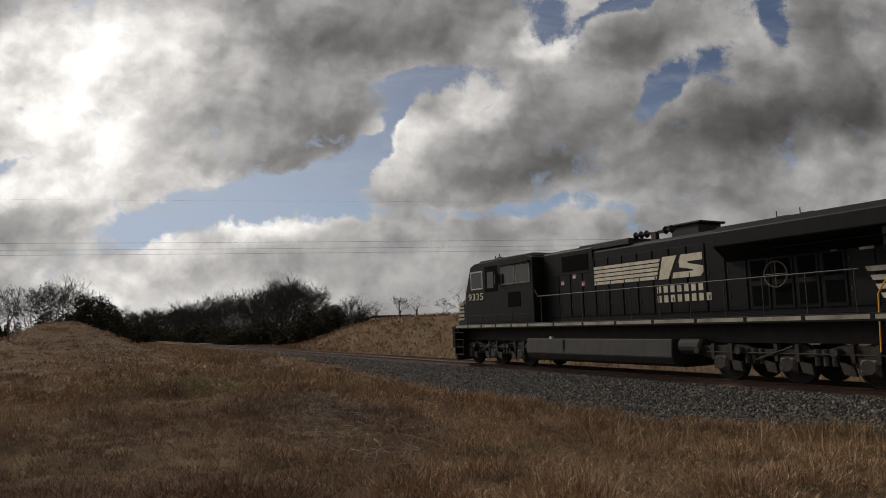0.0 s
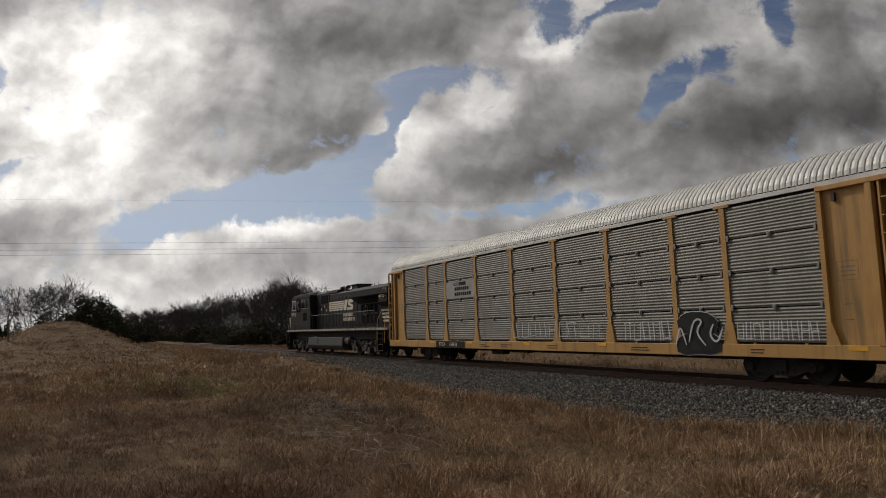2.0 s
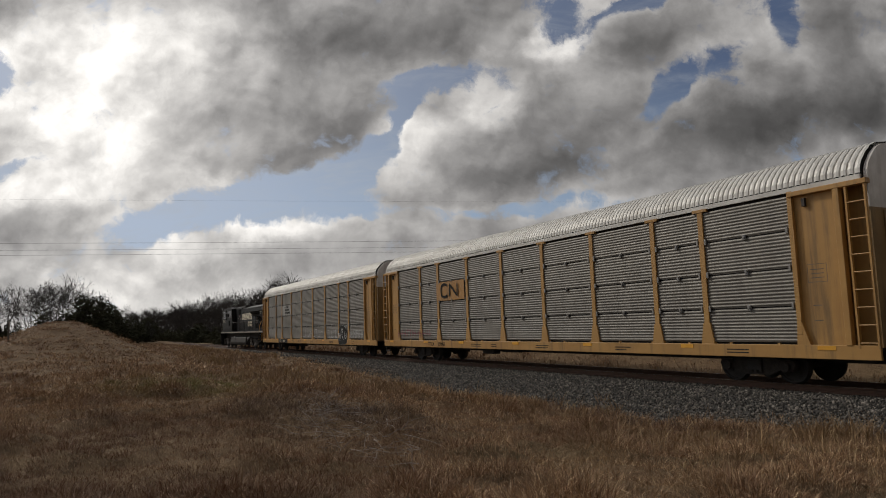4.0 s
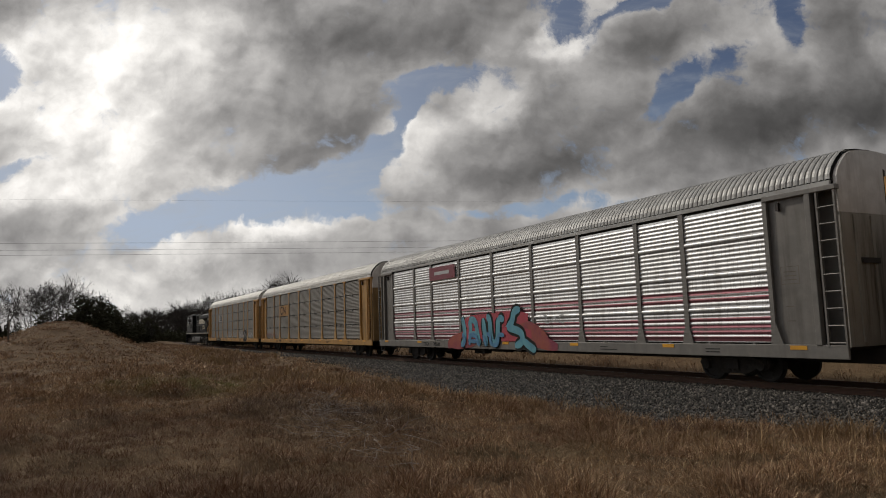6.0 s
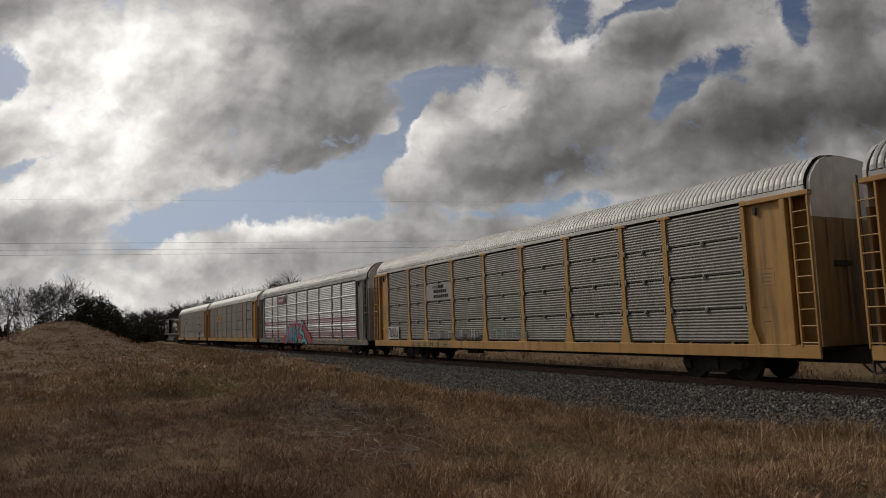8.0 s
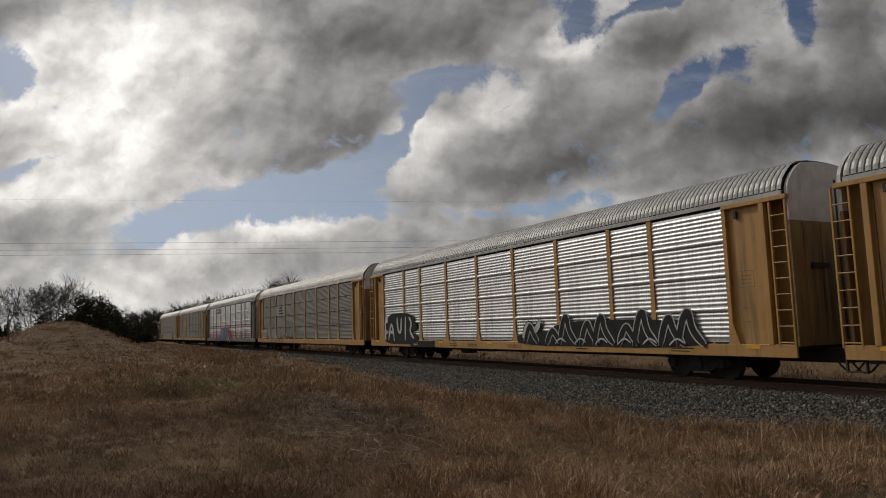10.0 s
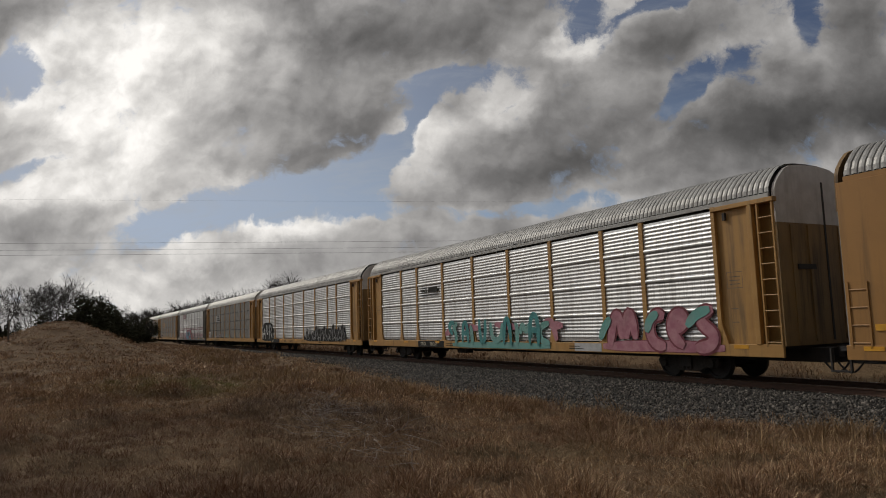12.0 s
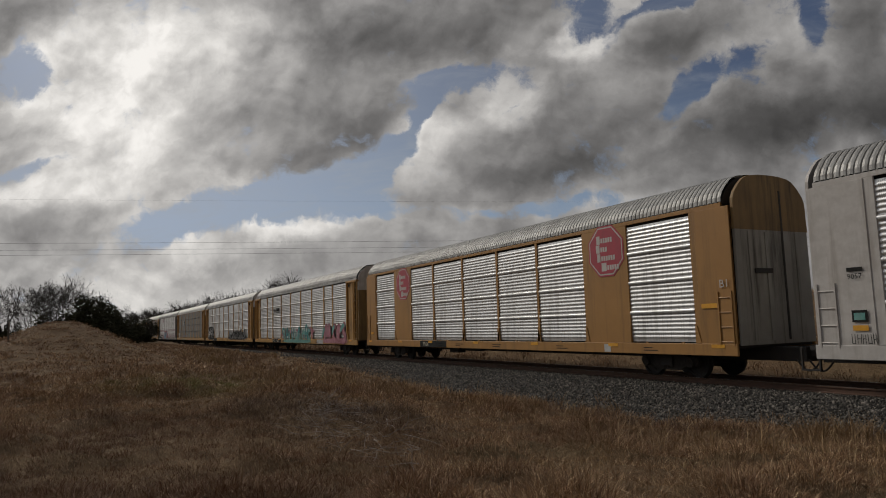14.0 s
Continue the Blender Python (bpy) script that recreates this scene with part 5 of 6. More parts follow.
def bare_tree(seed, height, stems, dense, depth=5):
    """Meshes of the trunk with its main limbs, and of the crown of fine twigs."""
    r = random.Random(seed)
    trunk, crown = ([], []), ([], [])

    def grow(p, d, length, radius, depth):
        q = p
        for _ in range(2):
            d = (d + Vector((r.gauss(0, 0.16), r.gauss(0, 0.16), r.gauss(0.03, 0.10)))).normalized()
            e = q + d * length * 0.5
            limb(*(trunk if depth > 3 else crown), q, e, max(radius, 0.010), max(radius * 0.82, 0.007))
            q, radius = e, radius * 0.82
        if depth == 0:
            return
        for _ in range(dense if depth > 1 else dense + 1):
            a = r.uniform(0, math.tau)
            side = d.orthogonal().normalized()
            side = (Matrix.Rotation(a, 3, d) @ side)
            k = r.uniform(0.35, 0.85)
            grow(q - d * length * r.uniform(0.0, 0.4), (d + side * k + Vector((0, 0, 0.12))).normalized(), length * r.uniform(0.62, 0.86), radius * 0.66, depth - 1)
    for _ in range(stems):
        a = r.uniform(0, math.tau)
        k = r.uniform(0.1, 0.5)
        grow(Vector((r.uniform(-0.2, 0.2), r.uniform(-0.2, 0.2), -0.2)), Vector((math.cos(a) * k, math.sin(a) * k, 1)).normalized(), height * 0.30, height * 0.016, depth)
    return mesh_from("trunk", *trunk, BARK), mesh_from("crown", *crown, TWIG)


KINDS = [bare_tree(11, 7.5, 2, 3), bare_tree(12, 8.0, 3, 2), bare_tree(13, 7.0, 2, 3), bare_tree(14, 8.2, 3, 3), bare_tree(15, 7.0, 4, 2), bare_tree(16, 8.0, 2, 2), bare_tree(18, 7.6, 3, 2), bare_tree(31, 9.0, 1, 3, 6), bare_tree(32, 9.4, 1, 3, 6)]


def plant_tree(x, y, size, turn, kind, label, group):
    tree = new("bare_tree")
    tree.location = (x, y, ground_z(x, y) - 0.05)
    tree.rotation_euler.z = turn
    tree.scale = (size, size, size)
    for name, me in zip(("trunk", "crown"), KINDS[kind]):
        part(name, me, None, tree)
    return tagged(tree, label, "tree", group=group)


def leaf_shrub_mesh(seed, rx, ry, rz, count, mat):
    """A rounded, ragged bush of small leaf sprays on a few stems."""
    r = random.Random(seed)
    verts, faces = [], []
    lumps = [(Vector((r.gauss(0, 0.45) * rx, r.gauss(0, 0.45) * ry, abs(r.gauss(0.45, 0.25)) * rz)), r.uniform(0.25, 0.5)) for _ in range(14)]
    for _ in range(count):
        c, s = r.choice(lumps)
        d = Vector((r.gauss(0, 1), r.gauss(0, 1), r.gauss(0, 1))).normalized() * s * r.uniform(0.5, 1.1)
        p = c + Vector((d.x * rx, d.y * ry, d.z * rz))
        if p.z < 0:
            continue
        a, b = Vector((r.gauss(0, 1), r.gauss(0, 1), r.gauss(0, 1))).normalized(), Vector((r.gauss(0, 1), r.gauss(0, 1), r.gauss(0, 1))).normalized()
        k = len(verts)
        s = r.uniform(0.08, 0.17)
        verts += [p - a * s, p + b * s * 0.7, p + a * s * 1.2, p - b * s * 0.6]
        faces.append((k, k + 1, k + 2, k + 3))
    return mesh_from("foliage", verts, faces, mat)


LEAF = material("dark_evergreen", (0.040, 0.042, 0.024), (0.058, 0.055, 0.033), 0.9, scale=1.5, grime=0.0, bump=0.0, spec=0.05)
SHRUBS = [leaf_shrub_mesh(s, 1.7, 1.7, 2.6, 2600, LEAF) for s in (21, 22, 23)]


def plant_shrub(x, y, size, turn, kind, label="dark green evergreen shrub among bare brush"):
    bush = new("shrub")
    bush.location = (x, y, ground_z(x, y) - 0.1)
    bush.rotation_euler.z = turn
    bush.scale = size
    part("foliage", SHRUBS[kind], None, bush)
    bm = bmesh.new()
    for k in range(5):
        a = k * 1.3
        bm_tube(bm, (0, 0, 0), (0.8 * math.cos(a), 0.8 * math.sin(a), 1.5), 0.05, 5, 0.02)
    part("stems", bm, BARK, bush)
    return tagged(bush, label, "shrub", group="evergreen shrubs")


rt = random.Random(77)
# thicket along the far side of the track
for k in range(110):
    s = (k / 109) ** 1.5
    x = -80 - 280 * s + rt.uniform(-4, 4)
    y = rt.uniform(6.5, 14 + 14 * s) + (2.0 if x > -88 else 0.0)
    plant_tree(x, y, rt.uniform(0.92, 1.22) * (1.0 + 0.15 * s) * ((1.12 if x > -108 else 1.38) if (y + 17.27) < -0.31 * x else 0.62), rt.uniform(0, 6.28), rt.randrange(5), "leafless grey-brown tree in a dense thicket", "thicket trees")
for k in range(46):
    s = (k / 45) ** 1.4
    x = -84 - 200 * s + rt.uniform(-3, 3)
    y = rt.uniform(6.0, 9.5) + (1.5 if x > -92 else 0)
    g = rt.uniform(0.9, 1.5)
    plant_shrub(x, y, (g * 1.5, g * 1.3, g * rt.uniform(0.5, 0.95)), rt.uniform(0, 6.28), rt.randrange(3))
for x, y, g in ((-79, 9.0, 0.8), (-82, 11.5, 1.1), (-85, 8.5, 0.9), (-88, 12.5, 1.3), (-92, 9.0, 1.1), (-95, 13.5, 1.4), (-78, 13.0, 0.9), (-84, 15.5, 1.2), (-100, 6.8, 1.0), (-106, 6.6, 1.1)):
    plant_shrub(x, y, (g * 1.4, g * 1.4, g * 0.9), x, int(-x) % 3)
# grove behind the mound
for k, (x, y, s) in enumerate(((-84, -25.5, 0.95), (-88, -23.5, 1.05), (-82, -21.8, 0.8), (-90, -20.0, 1.0), (-86, -18.6, 0.98), (-92, -17.2, 1.02), (-95, -15.2, 0.85),
                               (-98, -13.4, 0.75), (-94, -22.0, 1.0), (-104, -11.5, 0.7), (-110, -9.5, 0.65), (-80, -27.0, 0.9), (-96, -27.5, 1.1), (-83, -23.8, 0.85), (-89, -18.0, 0.9), (-93, -20.4, 1.0), (-87, -26.6, 1.0), (-100, -14.6, 0.8))):
    plant_tree(x, y, s * (0.84 if k < 9 and k % 5 in (0, 3) else 1.08), k * 1.7, (7, 1, 2, 8, 3)[k % 5] if k < 9 else (0, 1, 2, 5, 3)[k % 5], "leafless spreading tree behind the grassy mound", "grove trees")
for k in range(26):
    x = -84 - k * 1.2 + rt.uniform(-2, 2)
    y = -23.5 + k * 0.62 + rt.uniform(-1.5, 1.5)
    g = rt.uniform(0.75, 0.95) * (1.0 if k > 8 else 0.6)
    plant_shrub(x, y, (g * 1.3, g * 1.6, g * rt.uniform(0.75, 1.1)), rt.uniform(0, 6.28), k % 3)
for x, y, g in ((-88, -16.2, 1.25), (-91, -15.0, 1.3), (-94, -14.0, 1.25), (-97, -12.9, 1.15), (-101, -11.6, 1.05), (-106, -10.2, 0.95), (-90, -18.2, 1.1), (-87, -20.0, 1.0)):
    plant_shrub(x, y, (g * 1.3, g * 1.5, g * 1.05), x, int(-x) % 3)
# small bushes on the top of the bank
for x, y, s in ((-58.5, 9.5, 0.30), (-56, 10, 0.36), (-52, 10.5, 0.26), (-49.5, 11, 0.42), (-66, 10.0, 0.42), (-70, 9.0, 0.5), (-46, 11, 0.3), (-44, 12, 0.24)):
    plant_tree(x, y, s, x, int(-x) % 5, "small leafless bush on top of the bank", "bank bushes")


# ---- wires, poles, post, far trailer ----
def wire(z, dz, r=0.022):
    bm = bmesh.new()
    a, b = EYE + AHEAD * 140 - RIGHT * 130, EYE + AHEAD * 190 + RIGHT * 130
    last = None
    for k in range(31):
        t = k / 30
        p = a.lerp(b, t)
        p.z = z + dz * (2 * t - 1) ** 2
        if last is not None:
            bm_tube(bm, last, p, r, 4)
        last = p
    return tagged(part("power_line", bm, DARK, None), "thin dark overhead power line", "cable", group="overhead lines")


wire(21.9, 0.4)
wire(20.4, 0.4)
wire(19.3, 0.4)
wire(31.5, 0.4, 0.008)


def line_pole(at, top):
    """A tall pole that carries the overhead lines, well to the side."""
    pole = new("line_pole")
    pole.location = (at.x, at.y, -0.5)
    bm = bmesh.new()
    bm_lathe(bm, [(0.22, 0.0), (0.12, top + 1.0)], (0, 0, 0), "z", 10)
    part("mast", bm, WOOD, pole)
    for z in (19.7, 20.8, 22.3, 31.9):
        part("crossarm", boxes((-1.0, 1.0, -0.08, 0.08, z + 0.42, z + 0.54)), WOOD, pole)
    return tagged(pole, "tall wooden pole carrying overhead lines", "pole")


line_pole(EYE + AHEAD * 140 - RIGHT * 130, 32.3)
line_pole(EYE + AHEAD * 190 + RIGHT * 130, 32.3)


def fence_post():
    bm = bmesh.new()
    bm_lathe(bm, [(0.055, -0.3), (0.055, 1.25), (0.03, 1.30)], (0, 0, 0), "z", 8)
    x, y = -52.0, -20.9
    post = part("fence_post", bm, WOOD, None, at=(x, y, ground_z(x, y)))
    return tagged(post, "weathered slim wooden fence post in dry grass", "fence post")


fence_post()


def dead_brush():
    """Pale broken twigs lying in the grass."""
    r = random.Random(5)
    verts, faces = [], []
    for cx, cy, n in ((-14.5, -12.4, 40), (-11.8, -12.9, 46), (-9.6, -13.8, 44), (-8.2, -13.9, 30), (-20.0, -11.2, 16), (-24.0, -10.6, 20)):
        for _ in range(n):
            x, y = r.gauss(cx, 0.9), r.gauss(cy, 0.35)
            p = Vector((x, y, ground_z(x, y) + r.uniform(0.05, 0.2)))
            d = Vector((r.gauss(0, 1), r.gauss(0, 0.6), r.gauss(0.1, 0.25))).normalized()
            for k in range(4):
                q = p + d * r.uniform(0.08, 0.2)
                limb(verts, faces, p, q, 0.0045 - 0.0008 * k, 0.0038 - 0.0008 * k)
                p, d = q, (d + Vector((r.gauss(0, 0.3), r.gauss(0, 0.3), r.gauss(0, 0.2)))).normalized()
    mat = material("bleached_twig", (0.40, 0.345, 0.30), (0.20, 0.165, 0.145), 0.9, scale=3.0, grime=0.0, bump=0.0)
    return tagged(new("dead_twigs", mesh_from("dead_twigs", verts, faces, mat)), "bleached broken twigs lying in dry grass", "twigs", kind="stuff")


dead_brush()


def far_trailer():
    """A dark arched roof over pale walls, half hidden behind the bank."""
    hut = new("trailer")
    x, y = -72.0, 14.6
    hut.location = (x, y, ground_z(x, y))
    hut.rotation_euler.z = radians(62)
    part("body", boxes((-2.6, 2.6, -1.1, 1.1, 0.3, 2.3)), WHITE, hut, bevel=0.05)
    bm = bmesh.new()
    bm_prism(bm, [(-2.75, 2.0), (-2.5, 2.45), (-2.1, 2.6), (2.1, 2.6), (2.5, 2.45), (2.75, 2.0), (2.6, 2.0), (2.4, 2.35), (-2.4, 2.35), (-2.6, 2.0)], "y", -1.15, 1.15)
    part("roof", bm, DARK, hut)
    part("window", boxes((-0.6, 1.6, -1.12, -1.09, 1.5, 2.1)), GLASS, hut)
    for k in (-1.6, 1.6):
        part("wheel", cached("trailer_wheel", lambda bm: bm_lathe(bm, [(0.3, -1.0), (0.36, -0.9), (0.36, 0.9), (0.3, 1.0)], (0, 0, 0.36), "y", 16), DARK), DARK, hut, at=(k, 0, 0))
    return tagged(hut, "pale trailer with a dark arched roof behind the bank", "trailer")


far_trailer()


def utility_pole(x, y):
    pole = new("utility_pole")
    pole.location = (x, y, ground_z(x, y))
    bm = bmesh.new()
    bm_lathe(bm, [(0.13, -0.5), (0.09, 4.9)], (0, 0, 0), "z", 8)
    part("mast", bm, PALE, pole)
    part("crossarm", boxes((-0.7, 0.7, -0.05, 0.05, 3.6, 3.7)), PALE, pole)
    return tagged(pole, "slim pale utility pole with a crossarm", "pole")


utility_pole(-85.0, 21.4)


# ---- far woods along the horizon ----
def far_woods():
    r = random.Random(15)
    verts, faces = [], []
    for _ in range(9000):
        a = r.uniform(-0.75, 0.75)
        d = r.uniform(420, 700)
        c = EYE + (AHEAD * math.cos(a) + RIGHT * math.sin(a)) * d
        top = 5.0 + 3.0 * noise.noise((a * 14, 0.0, 1.0)) + 2.0 * noise.noise((a * 60, 0.0, 4.0))
        c.z = r.uniform(0.0, max(top, 1.0))
        s = r.uniform(0.8, 2.2)
        k = len(verts)
        for _ in range(3):
            verts.append(c + Vector((r.gauss(0, s), r.gauss(0, s), r.gauss(0, s * 0.7))))
        faces.append((k, k + 1, k + 2))
    return tagged(new("far_woods", mesh_from("far_woods", verts, faces, TWIG)), "low grey-brown woods along the horizon", "woods", kind="stuff")


far_woods()


# ---- markings of the rack cars ----
OUT = -SIDE - 0.074


def plate(car, x0, x1, z0, z1, mat, name="decal", y=OUT, label=""):
    return part(name, boxes((x0, x1, y - 0.004, y + 0.004, z0, z1)), mat, car, label)


def words(car, text, x, z, height, mat, name="lettering", y=OUT - 0.006):
    return part(name, lettering(text, height, mat), mat, car, at=(x, y, z))


def octagon(bm, cx, cz, rx, rz, y, t=0.006):
    k = 0.42
    bm_prism(bm, [(cx - rx, cz - rz * k), (cx - rx * k, cz - rz), (cx + rx * k, cz - rz), (cx + rx, cz - rz * k), (cx + rx, cz + rz * k), (cx + rx * k, cz + rz), (cx - rx * k, cz + rz), (cx - rx, cz + rz * k)],
             "y", y - t, y + t)


def emblem_octagon(car, cx, cz):
    bm = bmesh.new()
    octagon(bm, cx, cz, 0.85, 0.85, -SIDE - 0.036)
    rim = part("emblem_rim", bm, RED, car, "red octagon edge")
    bm = bmesh.new()
    octagon(bm, cx, cz, 0.80, 0.80, -SIDE - 0.040)
    part("emblem_line", bm, WHITE, rim, "thin white line round the emblem")
    bm = bmesh.new()
    octagon(bm, cx, cz, 0.755, 0.755, -SIDE - 0.044)
    part("emblem_field", bm, RED, rim, "red octagon field")
    for dx, wide, dz, n in ((-0.42, 0.17, 0.38, 5), (-0.46, 0.18, 0.08, 3), (-0.42, 0.16, -0.22, 6), (-0.22, 0.24, -0.54, 5)):
        part("emblem_initial", boxes((cx + dx, cx + dx + wide, -SIDE - 0.054, -SIDE - 0.048, cz + dz - 0.13, cz + dz + 0.15)), WHITE, rim)
        for k in range(n):
            x = cx + dx + wide + 0.04 + k * 0.115
            part("emblem_bar", boxes((x, x + 0.085, -SIDE - 0.054, -SIDE - 0.048, cz + dz - 0.10, cz + dz + 0.06)), WHITE, rim)


def sill_dressing(car, number_at, code, number, on_black, seed):
    """Car number on the sill, yellow reflectors and rows of tiny stencils."""
    r = random.Random(seed)
    if on_black:
        plate(car, number_at - 0.3, number_at + 2.5, 0.735, 1.035, INK, "number_panel")
    ink = CREAM if on_black else INK
    words(car, code, number_at, 0.80, 0.17, ink, "car_code")
    words(car, number, number_at + 1.05, 0.80, 0.17, ink, "car_number")
    for x in (0.4, 4.6, 8.2, 12.6, 17.0, 21.4, 25.6):
        plate(car, x, x + 0.45, 0.93, 1.03, AMBER, "reflector", OUT - 0.002)
    for x in (9.3, 11.0, 14.2, 18.6, 23.0):
        for row in range(2):
            plate(car, x, x + r.uniform(0.35, 0.9), 0.90 - row * 0.08, 0.925 - row * 0.08, INK, "stencil")


sill_dressing(car1, 5.5, "TTGX", "158830", True, 1)
sill_dressing(car2, 5.1, "TTGX", "159957", False, 2)
sill_dressing(car3, 5.3, "TTGX", "705568", False, 3)
sill_dressing(car5, 5.3, "TTGX", "", True, 5)
sill_dressing(car6, 6.6, "TTGX", "704367", True, 6)
sill_dressing(car7, 7.6, "TTGX", "", True, 7)
# plain bars where the owner's name stands
for car in (car1, car4):
    plate(car, 6.32, 8.94, 3.0, 3.78, FIELD, "name_field", -SIDE - 0.03)
    for k in range(3):
        plate(car, 7.05, 7.55, 3.60 + 0.05 * k, 3.625 + 0.05 * k, INK, "emblem_bar", -SIDE - 0.036)
    plate(car, 7.6, 8.2, 3.58, 3.74, INK, "emblem_block", -SIDE - 0.036)
    for z, n in ((3.36, 7), (3.12, 8)):
        for k in range(n):
            plate(car, 7.15 + k * 0.19, 7.30 + k * 0.19, z, z + 0.15, INK, "name_bar", -SIDE - 0.036)
for k in range(4):
    plate(car6, 6.75, 7.5, 3.42 + 0.07 * k, 3.455 + 0.07 * k, INK, "emblem_bar")
plate(car6, 7.6, 8.6, 3.42, 3.68, INK, "emblem_block")
plate(car6, 6.75, 8.6, 3.28, 3.34, INK, "name_bar")
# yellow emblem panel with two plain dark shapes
field = cached("emblem_panel|w2.71", lambda bm: bm_prism(bm, [(0, 2.95), (2.71, 2.95), (2.71, 3.84), (0, 3.84)], "y", -0.004, 0.004), YELLOW_CLEAN)
part("emblem_panel", field, YELLOW_CLEAN, car2, "yellow panel with a dark emblem", at=(6.11, -SIDE - 0.05, 0))
rr = random.Random(3)
bm = bmesh.new()
ribbon(bm, [(7.25, 3.62), (7.15, 3.72), (6.75, 3.72), (6.62, 3.60), (6.62, 3.26), (6.75, 3.12), (7.15, 3.12), (7.25, 3.22)], 0.055, OUT, rr)
ribbon(bm, [(7.46, 3.12), (7.46, 3.40), (7.48, 3.72)], 0.055, OUT - 0.006, rr)
ribbon(bm, [(7.48, 3.72), (7.85, 3.42), (8.22, 3.12)], 0.055, OUT - 0.012, rr)
ribbon(bm, [(8.22, 3.12), (8.24, 3.40), (8.24, 3.72)], 0.055, OUT - 0.018, rr)
part("emblem", bm, INK, car2)
plate(car3, 6.15, 8.75, 3.98, 4.62, MAROON, "name_field")
plate(car3, 6.7, 8.2, 4.22, 4.38, PALE, "name_bar", OUT - 0.006)
for cx, cz in ((5.30, 4.05), (21.48, 4.08)):
    emblem_octagon(car7, cx, cz)
words(car7, "B1", 26.0, 2.58, 0.22, WHITE)
plate(car7, 25.35, 25.9, 2.03, 2.16, AMBER, "notice")
plate(car7, 0.7, 1.1, 1.38, 1.52, AMBER, "notice")
plate(car7, 21.2, 21.5, 0.75, 1.0, PALE, "notice")
plate(car8, 0.95, 1.30, 1.57, 1.84, INK, "notice")
plate(car8, 1.0, 1.25, 1.62, 1.78, TEAL, "notice", OUT - 0.006)
plate(car8, 0.95, 1.30, 1.38, 1.50, AMBER, "notice")
plate(car8, 0.92, 1.28, 2.72, 2.81, INK, "name_bar")
words(car8, "9057", 0.92, 2.55, 0.12, INK)
for x in (0.42, 0.72, 25.85):
    plate(car7, x, x + 0.02, 1.1, 4.78, DARK, "panel_joint", -SIDE - 0.03)
    plate(car8, x, x + 0.02, 1.1, 4.78, DARK, "panel_joint", -SIDE - 0.03)
plate(car4, 1.55, 3.0, 1.12, 1.80, WHITE, "pale_patch")
plate(car4, 0.75, 1.15, 1.66, 1.74, AMBER, "notice")
def piece(car, x0, z0, scale, strokes, width, mat, rim=None, rim_width=1.45, lift=0.0, name="graffiti"):
    """Broad bent strokes of spray paint in one colour, over a wider rim."""
    for m, wide, y in ((rim, width * rim_width, -SIDE - 0.070 - lift), (mat, width, -SIDE - 0.082 - lift)):
        if m is not None:
            for j, pts in enumerate(strokes):
                bm = bmesh.new()
                ribbon(bm, [(x0 + x * scale[0], z0 + z * scale[1]) for x, z in pts], wide, y - 0.0016 * j, rr)
                part(name, bm, m, car)


# graffiti
spray(car4, 1.65, 2.9, 1.2, 1.75, (INK,), 41, 4, 0.045)
spray(car4, 0.55, 1.0, 2.3, 2.7, (RUST,), 42, 2, 0.05)
piece(car4, 6.5, 1.22, (1, 1), [[(0, 0.0), (1.3, 0.12), (2.4, 0.05)], [(2.7, 0.1), (3.6, 0.2), (5.0, 0.08)]], 0.15, MAUVE)
spray(car4, 6.4, 11.5, 1.12, 1.60, (PALE, INK, GREY), 43, 14, 0.035)
spray(car4, 12.2, 15.1, 1.18, 1.60, (GREY, TEAL), 44, 8, 0.05)
spray(car4, 4.6, 8.8, 0.76, 1.02, (INK, TEAL), 45, 12, 0.07)
spray(car1, 18.3, 20.4, 1.12, 1.75, (PALE,), 11, 5, 0.035)
piece(car1, 20.4, 0.80, (1, 1), [[(0.1, 0.15), (0.9, 0.3), (1.7, 0.2)], [(0.2, 0.75), (0.9, 0.9), (1.6, 0.7)]], 0.30, INK, PALE, 1.08)
piece(car1, 20.4, 0.80, (1, 1), [[(0.1, 0.2), (0.3, 0.9), (0.5, 0.2)], [(0.6, 0.3), (0.8, 1.0), (1.2, 0.9), (0.8, 0.6), (1.2, 0.2)], [(1.5, 0.8), (1.3, 0.5), (1.6, 0.2), (1.8, 0.7)]], 0.03, PALE, lift=0.03)
spray(car1, 22.6, 25.0, 1.15, 1.65, (PALE,), 13, 9, 0.035)
spray(car1, 1.6, 3.8, 1.12, 1.55, (GREY,), 14, 5, 0.06)
spray(car1, 11.9, 17.3, 1.2, 1.75, (PALE,), 15, 9, 0.03)
spray(car2, 1.5, 5.6, 1.2, 1.62, (MAROON,), 16, 7, 0.05)
